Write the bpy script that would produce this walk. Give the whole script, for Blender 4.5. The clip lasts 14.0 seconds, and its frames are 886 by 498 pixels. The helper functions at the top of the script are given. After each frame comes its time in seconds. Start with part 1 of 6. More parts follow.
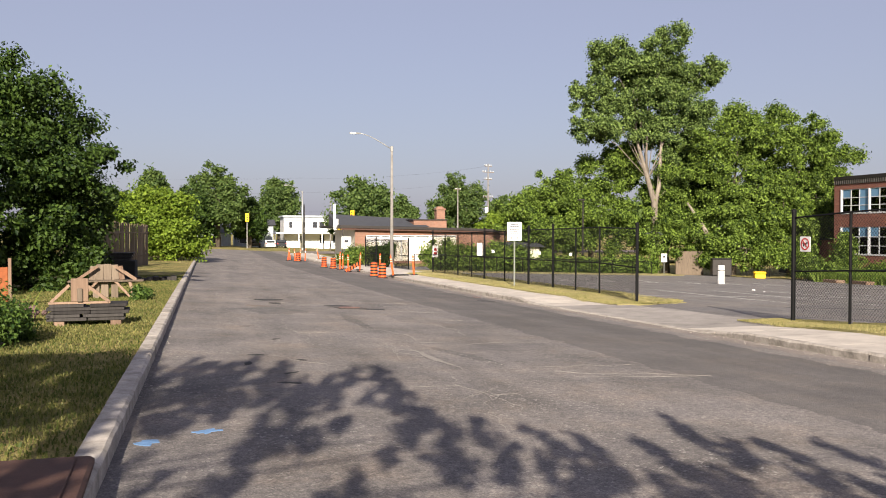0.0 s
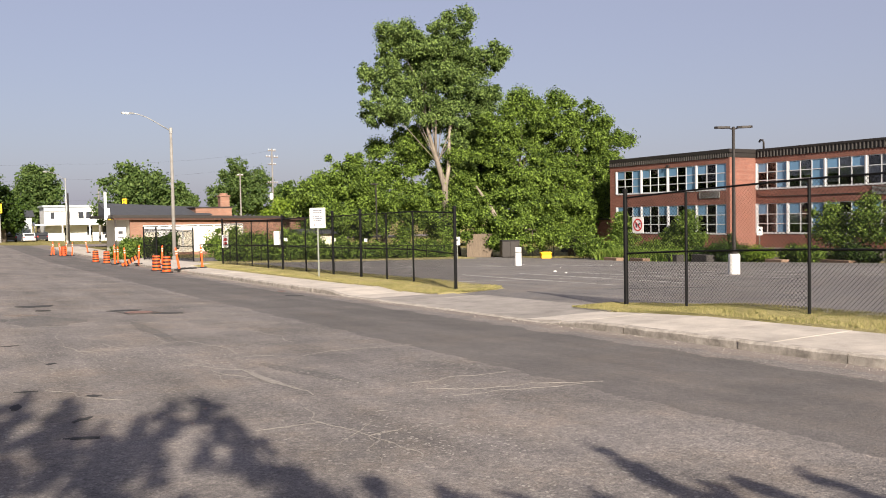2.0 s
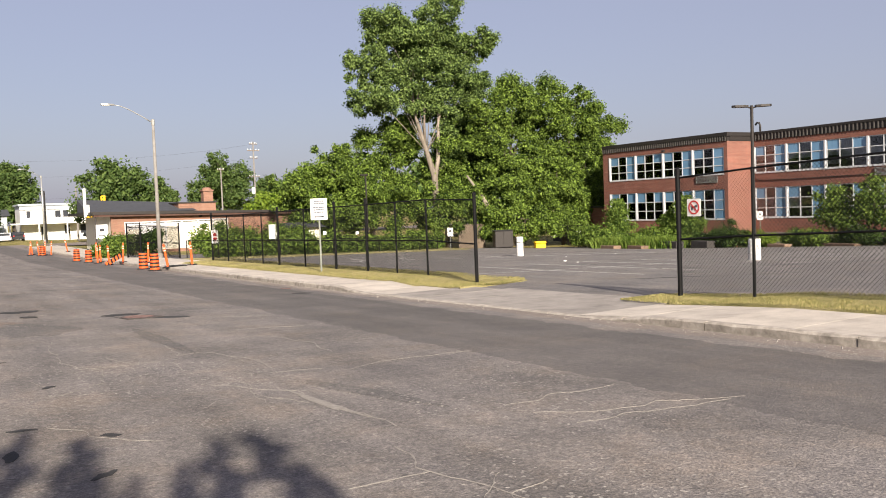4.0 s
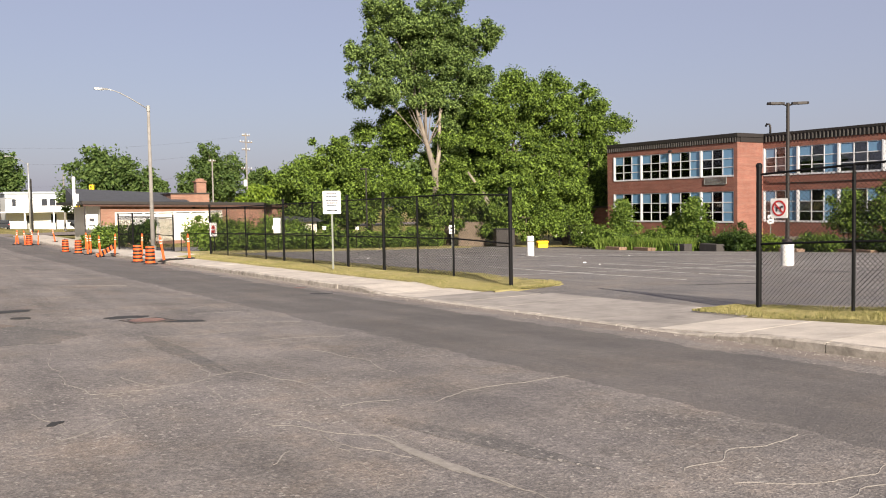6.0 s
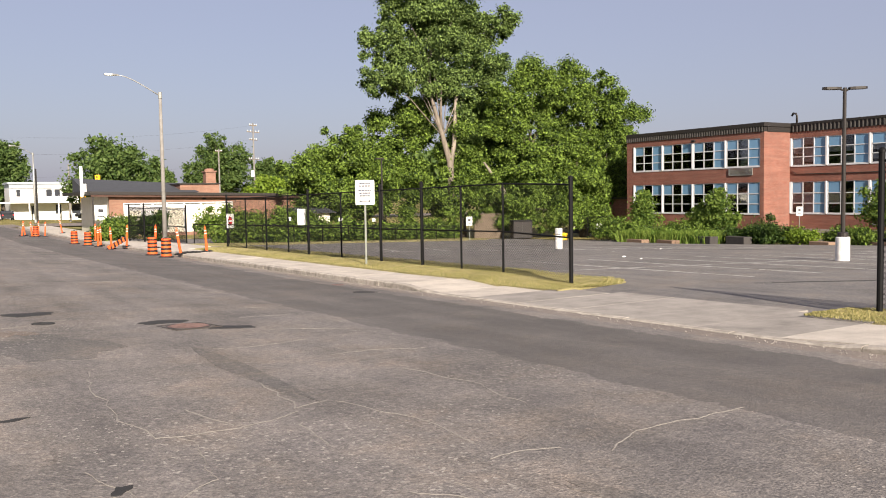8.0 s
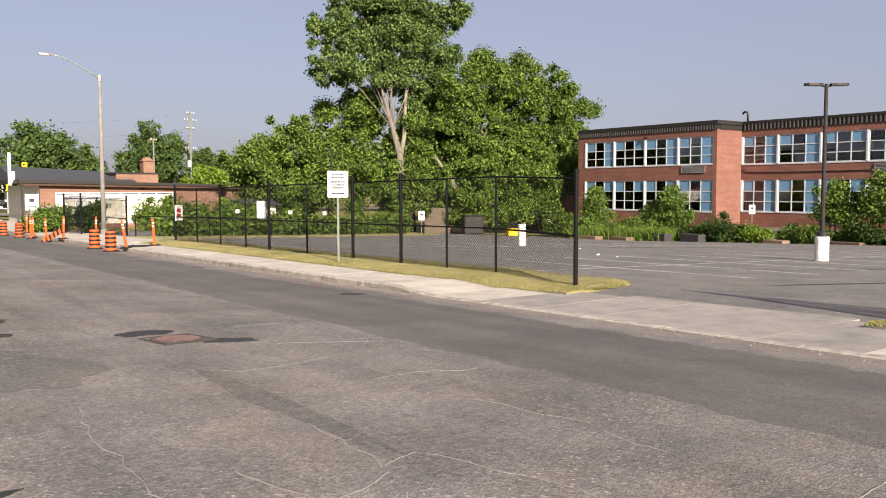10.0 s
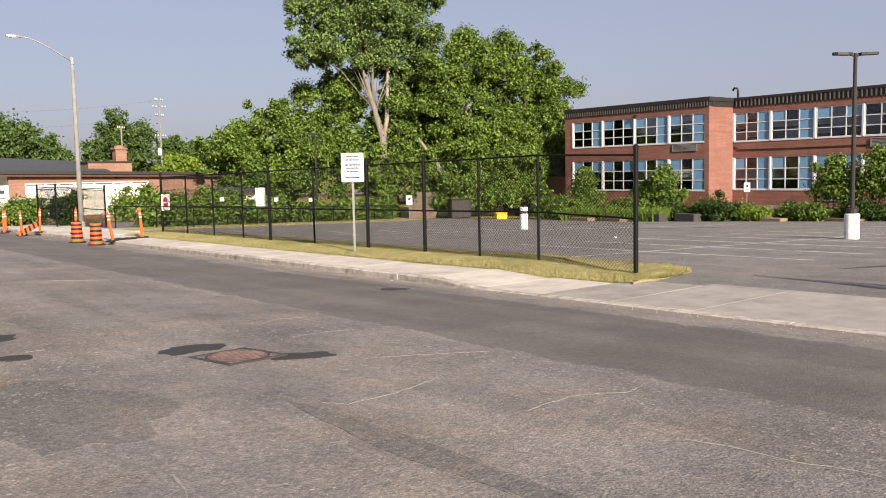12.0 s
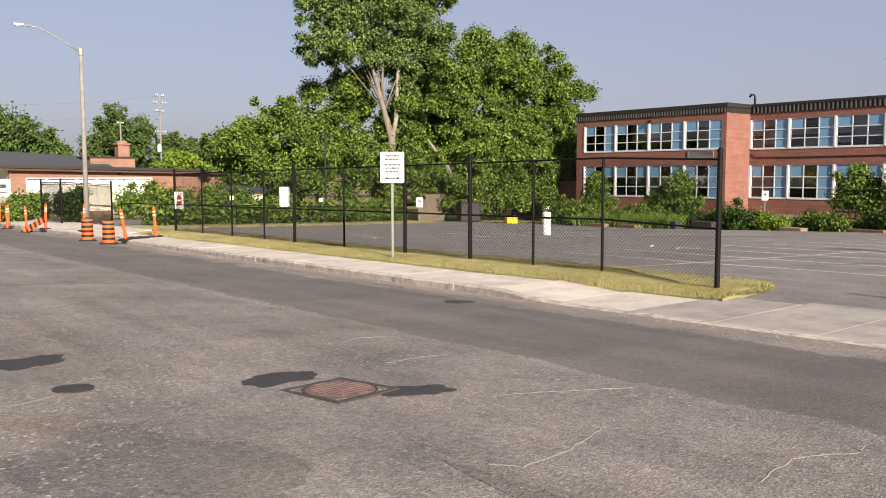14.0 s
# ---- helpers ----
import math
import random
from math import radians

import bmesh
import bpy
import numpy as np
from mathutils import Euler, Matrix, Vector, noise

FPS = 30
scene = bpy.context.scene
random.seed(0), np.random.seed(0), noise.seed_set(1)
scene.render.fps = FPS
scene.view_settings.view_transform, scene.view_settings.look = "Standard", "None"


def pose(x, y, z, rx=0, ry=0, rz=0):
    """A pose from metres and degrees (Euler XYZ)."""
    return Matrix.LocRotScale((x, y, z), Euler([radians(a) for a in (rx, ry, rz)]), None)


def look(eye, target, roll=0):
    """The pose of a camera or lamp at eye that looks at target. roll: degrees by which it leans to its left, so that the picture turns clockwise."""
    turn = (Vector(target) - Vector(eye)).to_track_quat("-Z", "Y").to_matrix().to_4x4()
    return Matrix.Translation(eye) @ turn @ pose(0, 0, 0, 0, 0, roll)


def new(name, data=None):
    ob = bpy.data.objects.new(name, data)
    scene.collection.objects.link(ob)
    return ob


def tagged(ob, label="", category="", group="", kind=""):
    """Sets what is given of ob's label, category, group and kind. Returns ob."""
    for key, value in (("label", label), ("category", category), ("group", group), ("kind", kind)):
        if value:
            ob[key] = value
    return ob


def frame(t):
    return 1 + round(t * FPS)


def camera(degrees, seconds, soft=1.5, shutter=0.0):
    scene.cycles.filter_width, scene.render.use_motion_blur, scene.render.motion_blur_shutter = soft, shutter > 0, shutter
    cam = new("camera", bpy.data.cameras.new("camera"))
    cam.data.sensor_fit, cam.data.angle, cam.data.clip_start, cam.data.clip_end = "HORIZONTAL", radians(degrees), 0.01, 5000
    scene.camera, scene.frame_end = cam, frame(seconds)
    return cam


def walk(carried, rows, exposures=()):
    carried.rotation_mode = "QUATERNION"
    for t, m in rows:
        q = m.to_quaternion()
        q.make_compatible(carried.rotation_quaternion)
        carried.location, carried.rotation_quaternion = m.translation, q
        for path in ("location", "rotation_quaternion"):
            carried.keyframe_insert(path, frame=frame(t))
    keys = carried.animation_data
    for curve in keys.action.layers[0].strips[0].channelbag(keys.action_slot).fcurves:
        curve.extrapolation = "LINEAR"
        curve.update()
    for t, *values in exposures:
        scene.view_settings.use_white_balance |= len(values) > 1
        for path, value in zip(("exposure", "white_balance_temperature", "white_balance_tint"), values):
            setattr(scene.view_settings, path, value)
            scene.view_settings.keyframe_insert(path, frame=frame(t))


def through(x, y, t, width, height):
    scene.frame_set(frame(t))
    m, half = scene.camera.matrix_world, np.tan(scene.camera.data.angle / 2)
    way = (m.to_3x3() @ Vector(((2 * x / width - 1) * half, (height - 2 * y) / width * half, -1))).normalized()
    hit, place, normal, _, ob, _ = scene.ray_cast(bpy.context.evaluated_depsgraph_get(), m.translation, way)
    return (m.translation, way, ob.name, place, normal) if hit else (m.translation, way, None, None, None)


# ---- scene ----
cam = camera(54.9, 14.0, soft=1.0)
PATH = [
    (0, (0.228, 0.381, 1.483), (0.766, 2.307, 1.445), 0.1),
    (0.5, (0.206, 1.028, 1.492), (0.74, 2.954, 1.423), -0.7),
    (1, (0.251, 1.684, 1.515), (0.963, 3.551, 1.431), -0.6),
    (1.1, (0.253, 1.812, 1.518), (1.037, 3.651, 1.443), -0.4),
    (1.5, (0.243, 2.312, 1.544), (1.209, 4.061, 1.468), -1.2),
    (2, (0.278, 2.9, 1.507), (1.28, 4.629, 1.431), -1.1),
    (2.5, (0.291, 3.54, 1.466), (1.324, 5.251, 1.385), -0.9),
    (3, (0.311, 4.16, 1.448), (1.357, 5.862, 1.349), -0.8),
    (3.5, (0.305, 4.761, 1.428), (1.347, 6.466, 1.331), -1.8),
    (3.7, (0.309, 4.951, 1.425), (1.349, 6.657, 1.328), -2.3),
    (5.8, (0.405, 7.431, 1.413), (1.472, 9.12, 1.316), -0.5),
    (6, (0.409, 7.67, 1.404), (1.476, 9.359, 1.3), -1.0),
    (6.5, (0.393, 8.233, 1.419), (1.458, 9.923, 1.318), -1.2),
    (7, (0.397, 8.8, 1.417), (1.463, 10.489, 1.311), -1.3),
    (7.5, (0.34, 9.399, 1.391), (1.398, 11.092, 1.268), -1.1),
    (8, (0.376, 9.975, 1.394), (1.437, 11.665, 1.27), -0.9),
    (8.5, (0.323, 10.551, 1.388), (1.397, 12.231, 1.238), -0.8),
    (9, (0.302, 11.14, 1.396), (1.428, 12.786, 1.242), 0.4),
    (9.2, (0.294, 11.331, 1.381), (1.44, 12.964, 1.236), 0.2),
    (11.3, (0.157, 13.941, 1.383), (1.369, 15.525, 1.233), -0.2),
    (11.5, (0.162, 14.181, 1.37), (1.377, 15.762, 1.21), -0.5),
    (12, (0.153, 14.755, 1.337), (1.394, 16.313, 1.16), -1.2),
    (12.5, (0.072, 15.341, 1.339), (1.341, 16.875, 1.15), -0.8),
    (13, (0.046, 15.812, 1.35), (1.326, 17.337, 1.161), -0.9),
    (13.5, (0.075, 16.298, 1.353), (1.341, 17.836, 1.178), -0.1),
    (14, (0.031, 16.745, 1.339), (1.285, 18.293, 1.167), -0.1),
]
walk(cam, [(t, look(eye, target, roll)) for t, eye, target, roll in PATH])

# ---- world and sun ----
SUN_EL, SUN_AZ = 25.0, 194.0
world = bpy.data.worlds.new("sky")
scene.world = world
world.use_nodes = True
wn = world.node_tree.nodes
sky = wn.new("ShaderNodeTexSky")
sky.sky_type = 'NISHITA'
sky.sun_disc = False
sky.sun_elevation, sky.sun_rotation = radians(SUN_EL), radians(SUN_AZ)
sky.air_density, sky.dust_density, sky.ozone_density = 1.0, 2.2, 2.5
haze = wn.new("ShaderNodeMix")
haze.data_type = 'RGBA'
haze.inputs[0].default_value = 0.54
haze.inputs[7].default_value = (5.05, 4.75, 6.15, 1.0)
world.node_tree.links.new(sky.outputs[0], haze.inputs[6])
world.node_tree.links.new(haze.outputs[2], wn["Background"].inputs[0])
wn["Background"].inputs[1].default_value = 0.0484
sun = new("sun", bpy.data.lights.new("sun", 'SUN'))
sun.data.energy, sun.data.angle, sun.data.color = 5.0, radians(0.5), (1.0, 0.885, 0.745)
scene.view_settings.exposure = 1.15
az, el = radians(SUN_AZ), radians(SUN_EL)
toward = Vector((math.sin(az) * math.cos(el), math.cos(az) * math.cos(el), math.sin(el)))
sun.matrix_world = look(toward * 60, (0, 0, 0))


# ---- materials ----
def material(name, rough=0.8, metal=0.0, spec=0.3):
    m = bpy.data.materials.new(name)
    m.use_nodes = True
    b = m.node_tree.nodes["Principled BSDF"]
    b.inputs["Roughness"].default_value = rough
    b.inputs["Metallic"].default_value = metal
    b.inputs["Specular IOR Level"].default_value = spec
    return m, m.node_tree, b


def node(nt, kind, **values):
    n = nt.nodes.new(kind)
    for k, v in values.items():
        n.inputs[k].default_value = v
    return n


def coords(nt):
    return nt.nodes.new("ShaderNodeTexCoord").outputs["Object"]


def noise_tex(nt, vec, scale, detail=4.0, rough=0.6):
    n = node(nt, "ShaderNodeTexNoise", Scale=scale, Detail=detail, Roughness=rough)
    nt.links.new(vec, n.inputs["Vector"])
    return n.outputs["Fac"]


def ramp(nt, fac, stops):
    r = nt.nodes.new("ShaderNodeValToRGB")
    while len(r.color_ramp.elements) < len(stops):
        r.color_ramp.elements.new(0.5)
    for e, (p, c) in zip(r.color_ramp.elements, stops):
        e.position, e.color = p, (*c, 1.0)
    nt.links.new(fac, r.inputs[0])
    return r.outputs[0]


def mix(nt, fac, a, b, mode='MIX'):
    n = nt.nodes.new("ShaderNodeMix")
    n.data_type, n.blend_type = 'RGBA', mode
    for sock, v in ((n.inputs[0], fac), (n.inputs[6], a), (n.inputs[7], b)):
        if isinstance(v, (int, float)):
            sock.default_value = v
        elif isinstance(v, tuple):
            sock.default_value = (*v, 1.0)
        else:
            nt.links.new(v, sock)
    return n.outputs[2]


def calc(nt, op, a, b=0.0):
    n = nt.nodes.new("ShaderNodeMath")
    n.operation = op
    for sock, v in ((n.inputs[0], a), (n.inputs[1], b)):
        if isinstance(v, (int, float)):
            sock.default_value = v
        else:
            nt.links.new(v, sock)
    return n.outputs[0]


def bump(nt, b, height, strength=0.3, dist=0.01):
    n = node(nt, "ShaderNodeBump", Strength=strength, Distance=dist)
    nt.links.new(height, n.inputs["Height"])
    nt.links.new(n.outputs[0], b.inputs["Normal"])


def stretched(nt, vec, sx, sy, sz):
    n = nt.nodes.new("ShaderNodeMapping")
    n.inputs["Scale"].default_value = (sx, sy, sz)
    nt.links.new(vec, n.inputs["Vector"])
    return n.outputs[0]


def simple(name, colour, rough=0.7, metal=0.0, vary=0.25, scale=6.0, bumps=0.15, spec=0.3, fine=60.0):
    """Paint, plastic, metal or wood with stains at two scales and a fine relief."""
    m, nt, b = material(name, rough, metal, spec)
    c = coords(nt)
    big = noise_tex(nt, c, scale, 5.0)
    small = noise_tex(nt, c, fine, 3.0)
    f = calc(nt, 'ADD', calc(nt, 'MULTIPLY', big, 0.65), calc(nt, 'MULTIPLY', small, 0.35))
    lo = tuple(v * (1 - vary) for v in colour)
    hi = tuple(min(1.0, v * (1 + vary * 0.7)) for v in colour)
    col = ramp(nt, f, [(0.3, lo), (0.7, hi)])
    nt.links.new(col, b.inputs["Base Color"])
    if bumps:
        bump(nt, b, small, bumps, 0.004)
    return m


def leafy(name, dark, light, through=0.22):
    m, nt, b = material(name, 0.6, 0.0, 0.2)
    g = nt.nodes.new("ShaderNodeNewGeometry")
    big = noise_tex(nt, coords(nt), 0.45, 3.0)
    f = calc(nt, 'ADD', calc(nt, 'MULTIPLY', g.outputs["Random Per Island"], 0.55), calc(nt, 'MULTIPLY', big, 0.5))
    col = ramp(nt, f, [(0.27, dark), (0.78, light)])
    nt.links.new(col, b.inputs["Base Color"])
    t = nt.nodes.new("ShaderNodeBsdfTranslucent")
    nt.links.new(mix(nt, 0.5, col, (0.16, 0.26, 0.02)), t.inputs[0])
    s = nt.nodes.new("ShaderNodeMixShader")
    s.inputs[0].default_value = through
    nt.links.new(b.outputs[0], s.inputs[1])
    nt.links.new(t.outputs[0], s.inputs[2])
    nt.links.new(s.outputs[0], nt.nodes["Material Output"].inputs[0])
    return m


def asphalt(name, lo, hi, lane=False, cracks=1.0):
    """Worn asphalt: stone grains, broad stains, wandering cracks and, on the road, a newer darker lane."""
    m, nt, b = material(name, 0.9, 0.0, 0.25)
    c = coords(nt)
    grain = noise_tex(nt, c, 55.0, 3.0, 0.75)
    stones = node(nt, "ShaderNodeTexVoronoi", Scale=42.0)
    nt.links.new(c, stones.inputs["Vector"])
    stain = noise_tex(nt, c, 0.55, 6.0, 0.65)
    long = noise_tex(nt, stretched(nt, c, 1.2, 0.12, 1.0), 1.0, 5.0, 0.6)
    f = calc(nt, 'ADD', calc(nt, 'MULTIPLY', stain, 0.55), calc(nt, 'MULTIPLY', long, 0.45))
    col = ramp(nt, f, [(0.38, lo), (0.62, hi)])
    brown = ramp(nt, noise_tex(nt, c, 0.8, 5.0, 0.7), [(0.35, (0.86, 0.87, 0.90)), (0.5, (1.0, 1.0, 1.0)), (0.68, (1.17, 1.10, 1.02))])
    col = mix(nt, 1.0, col, brown, 'MULTIPLY')
    coarse = noise_tex(nt, c, 16.0, 4.0, 0.8)
    col = mix(nt, 0.8, col, ramp(nt, coarse, [(0.32, (0.62, 0.62, 0.63)), (0.5, (1.0, 1.0, 1.0)), (0.68, (1.45, 1.42, 1.38))]), 'MULTIPLY')
    col = mix(nt, 0.9, col, ramp(nt, grain, [(0.3, (0.55, 0.55, 0.56)), (0.52, (1.0, 1.0, 1.0)), (0.72, (1.7, 1.66, 1.6))]), 'MULTIPLY')
    speck = ramp(nt, stones.outputs["Color"], [(0.80, (0.0, 0.0, 0.0)), (0.9, (1.0, 1.0, 1.0))])
    rough_area = ramp(nt, noise_tex(nt, c, 0.35, 3.0), [(0.40, (0.12, 0.12, 0.12)), (0.60, (0.85, 0.85, 0.85))])
    if lane:
        sep = nt.nodes.new("ShaderNodeSeparateXYZ")
        nt.links.new(c, sep.inputs[0])
        wob = noise_tex(nt, c, 1.1, 4.0, 0.7)
        edge = calc(nt, 'ADD', sep.outputs[0], calc(nt, 'MULTIPLY', calc(nt, 'SUBTRACT', wob, 0.5), 0.8))
        newer = calc(nt, 'MULTIPLY', calc(nt, 'GREATER_THAN', edge, 6.5), calc(nt, 'LESS_THAN', edge, 9.7))
        keep = calc(nt, 'SUBTRACT', 1.0, calc(nt, 'MULTIPLY', newer, 0.85))
        rough_area = mix(nt, 1.0, rough_area, keep, 'MULTIPLY')
        col = mix(nt, calc(nt, 'MULTIPLY', newer, 0.55), col, (0.078, 0.073, 0.071))
        rim = calc(nt, 'GREATER_THAN', edge, 10.15)
        col = mix(nt, calc(nt, 'MULTIPLY', rim, 0.45), col, (0.215, 0.172, 0.142))
    col = mix(nt, mix(nt, 1.0, speck, rough_area, 'MULTIPLY'), col, (0.37, 0.345, 0.31))
    if cracks:
        warp = mix(nt, 0.35, c, node_colour(nt, c, 1.3))
        cells = nt.nodes.new("ShaderNodeTexVoronoi")
        cells.feature = 'DISTANCE_TO_EDGE'
        cells.inputs["Scale"].default_value = 0.45
        nt.links.new(warp, cells.inputs["Vector"])
        thin = calc(nt, 'LESS_THAN', cells.outputs["Distance"], 0.004)
        some = calc(nt, 'GREATER_THAN', noise_tex(nt, c, 0.5, 2.0), 0.53)
        line = calc(nt, 'MULTIPLY', calc(nt, 'MULTIPLY', thin, some), 0.3 * cracks)
        col = mix(nt, line, col, (0.33, 0.30, 0.26))
    nt.links.new(col, b.inputs["Base Color"])
    bump(nt, b, calc(nt, 'ADD', grain, calc(nt, 'MULTIPLY', stones.outputs["Distance"], 0.8)), 0.55, 0.012)
    return m


def node_colour(nt, vec, scale):
    n = node(nt, "ShaderNodeTexNoise", Scale=scale, Detail=4.0)
    nt.links.new(vec, n.inputs["Vector"])
    return n.outputs["Color"]


def concrete(name, lo, hi, scale=1.5):
    m, nt, b = material(name, 0.88, 0.0, 0.25)
    c = coords(nt)
    stain = noise_tex(nt, c, scale, 7.0, 0.68)
    grain = noise_tex(nt, c, 90.0, 3.0, 0.7)
    info = nt.nodes.new("ShaderNodeObjectInfo")
    f = calc(nt, 'ADD', calc(nt, 'MULTIPLY', stain, 0.92), calc(nt, 'MULTIPLY', info.outputs["Random"], 0.08))
    col = ramp(nt, f, [(0.3, lo), (0.62, hi)])
    col = mix(nt, 0.5, col, ramp(nt, grain, [(0.3, (0.7, 0.7, 0.7)), (0.7, (1.25, 1.25, 1.25))]), 'MULTIPLY')
    nt.links.new(col, b.inputs["Base Color"])
    bump(nt, b, grain, 0.4, 0.006)
    return m


def brickwork(name, a, b2, mortar, turn=False):
    """Running-bond brick at real size with stained courses."""
    m, nt, b = material(name, 0.9, 0.0, 0.2)
    c = coords(nt)
    sep = nt.nodes.new("ShaderNodeSeparateXYZ")
    nt.links.new(c, sep.inputs[0])
    com = nt.nodes.new("ShaderNodeCombineXYZ")
    nt.links.new(calc(nt, 'ADD', sep.outputs[0], sep.outputs[1]), com.inputs[0])
    nt.links.new(sep.outputs[2], com.inputs[1])
    br = nt.nodes.new("ShaderNodeTexBrick")
    br.inputs["Scale"].default_value = 1.0
    br.inputs["Brick Width"].default_value, br.inputs["Row Height"].default_value = 0.21, 0.075
    br.inputs["Mortar Size"].default_value = 0.008
    for key, col in (("Color1", a), ("Color2", b2), ("Mortar", mortar)):
        br.inputs[key].default_value = (*col, 1)
    nt.links.new(com.outputs[0], br.inputs["Vector"])
    courses = noise_tex(nt, stretched(nt, c, 0.35, 0.35, 5.0), 1.0, 5.0)
    blot = noise_tex(nt, c, 0.5, 5.0)
    f = calc(nt, 'ADD', calc(nt, 'MULTIPLY', courses, 0.5), calc(nt, 'MULTIPLY', blot, 0.5))
    col = mix(nt, 1.0, br.outputs[0], ramp(nt, f, [(0.3, (0.72, 0.70, 0.70)), (0.7, (1.28, 1.25, 1.22))]), 'MULTIPLY')
    nt.links.new(col, b.inputs["Base Color"])
    bump(nt, b, calc(nt, 'SUBTRACT', 1.0, br.outputs["Fac"]), 0.4, 0.01)
    return m


def lawn(name, green, dry, bias=0.5):
    m, nt, b = material(name, 0.95, 0.0, 0.1)
    c = coords(nt)
    patch = noise_tex(nt, c, 0.55, 6.0, 0.7)
    fine = noise_tex(nt, stretched(nt, c, 1.0, 1.0, 0.3), 45.0, 4.0, 0.75)
    col = ramp(nt, patch, [(bias - 0.16, green), (bias + 0.12, dry)])
    col = mix(nt, 0.9, col, ramp(nt, fine, [(0.3, (0.35, 0.38, 0.3)), (0.7, (1.5, 1.5, 1.4))]), 'MULTIPLY')
    nt.links.new(col, b.inputs["Base Color"])
    bump(nt, b, fine, 0.9, 0.05)
    return m


def wood(name, lo, hi, grain=14.0):
    m, nt, b = material(name, 0.85, 0.0, 0.2)
    c = coords(nt)
    info = nt.nodes.new("ShaderNodeObjectInfo")
    g = noise_tex(nt, stretched(nt, c, grain, grain, 0.9), 1.5, 5.0, 0.7)
    f = calc(nt, 'ADD', calc(nt, 'MULTIPLY', g, 0.7), calc(nt, 'MULTIPLY', info.outputs["Random"], 0.3))
    nt.links.new(ramp(nt, f, [(0.3, lo), (0.7, hi)]), b.inputs["Base Color"])
    bump(nt, b, g, 0.4, 0.006)
    return m


def pane_glass(name, tint, strength):
    """Thin window glass: mirror by Fresnel over clear or tinted glass."""
    m = bpy.data.materials.new(name)
    m.use_nodes = True
    nt = m.node_tree
    nt.nodes.remove(nt.nodes["Principled BSDF"])
    clear = nt.nodes.new("ShaderNodeBsdfTransparent")
    clear.inputs[0].default_value = (*tint, 1)
    gloss = nt.nodes.new("ShaderNodeBsdfGlossy")
    gloss.inputs["Roughness"].default_value = 0.03
    fres = node(nt, "ShaderNodeFresnel", IOR=strength)
    s = nt.nodes.new("ShaderNodeMixShader")
    nt.links.new(fres.outputs[0], s.inputs[0])
    nt.links.new(clear.outputs[0], s.inputs[1])
    nt.links.new(gloss.outputs[0], s.inputs[2])
    nt.links.new(s.outputs[0], nt.nodes["Material Output"].inputs[0])
    return m


ROAD = asphalt("worn_road_asphalt", (0.114, 0.105, 0.099), (0.213, 0.194, 0.182), lane=True, cracks=0)
LOT = asphalt("parking_lot_asphalt", (0.125, 0.117, 0.113), (0.185, 0.174, 0.166), cracks=0.3)
PATCH = simple("fresh_tar_patch", (0.035, 0.034, 0.034), 0.85, 0, 0.4, 8, 0.6)
OLDPATCH = asphalt("older_asphalt_patch", (0.102, 0.097, 0.092), (0.151, 0.140, 0.133), cracks=0)
RUSTROAD = asphalt("rust_stained_asphalt", (0.140, 0.115, 0.098), (0.208, 0.174, 0.149), cracks=0)
SLAB = concrete("pavement_concrete", (0.326, 0.295, 0.260), (0.506, 0.458, 0.400))
APRON = concrete("worn_apron_concrete", (0.185, 0.170, 0.155), (0.317, 0.290, 0.264))
KERB = concrete("kerb_concrete", (0.172, 0.155, 0.133), (0.464, 0.421, 0.370), 4.0)
WHITECON = concrete("white_painted_concrete", (0.484, 0.475, 0.458), (0.704, 0.695, 0.678), 4.0)
VERGE = lawn("dry_lawn", (0.088, 0.106, 0.032), (0.326, 0.264, 0.114), 0.47)
STRIP = lawn("straw_lawn", (0.176, 0.167, 0.057), (0.422, 0.361, 0.185), 0.44)
BLADE = leafy("grass_blade", (0.135, 0.135, 0.042), (0.42, 0.36, 0.165), 0.25)
VERGEBLADE = leafy("verge_grass_blade", (0.049, 0.070, 0.015), (0.221, 0.201, 0.070), 0.25)
VERGELEAF = leafy("weed_leaf", (0.012, 0.035, 0.006), (0.10, 0.16, 0.03), 0.15)
GREENBLADE = leafy("green_grass_blade", (0.05, 0.11, 0.015), (0.20, 0.26, 0.05), 0.3)
LEAF = leafy("maple_leaf", (0.009, 0.025, 0.004), (0.182, 0.268, 0.042), 0.13)
LEAFBIG = leafy("cottonwood_leaf", (0.014, 0.033, 0.009), (0.190, 0.270, 0.072), 0.14)
LEAFDARK = leafy("dark_hedge_leaf", (0.005, 0.017, 0.003), (0.055, 0.095, 0.015), 0.08)
LEAFMID = leafy("garden_leaf", (0.027, 0.059, 0.009), (0.171, 0.243, 0.041), 0.18)
LEAFLIME = leafy("lime_bush_leaf", (0.064, 0.111, 0.009), (0.187, 0.264, 0.030))
LEAFFAR = leafy("far_tree_leaf", (0.038, 0.072, 0.019), (0.111, 0.162, 0.043))
BARK = wood("pale_bark", (0.125, 0.105, 0.085), (0.29, 0.25, 0.205), 4.0)
DARKBARK = wood("dark_bark", (0.06, 0.05, 0.04), (0.17, 0.14, 0.11), 4.0)
BLACK = simple("black_vinyl", (0.006, 0.006, 0.0065), 0.6, 0, 0.3, 9, 0.1, 0.15)
GALV = simple("galvanised_steel", (0.370, 0.370, 0.352), 0.5, 0.6, 0.2, 5, 0.1)
POSTGREY = simple("weathered_steel_post", (0.185, 0.198, 0.176), 0.6, 0.2, 0.25, 5, 0.1)
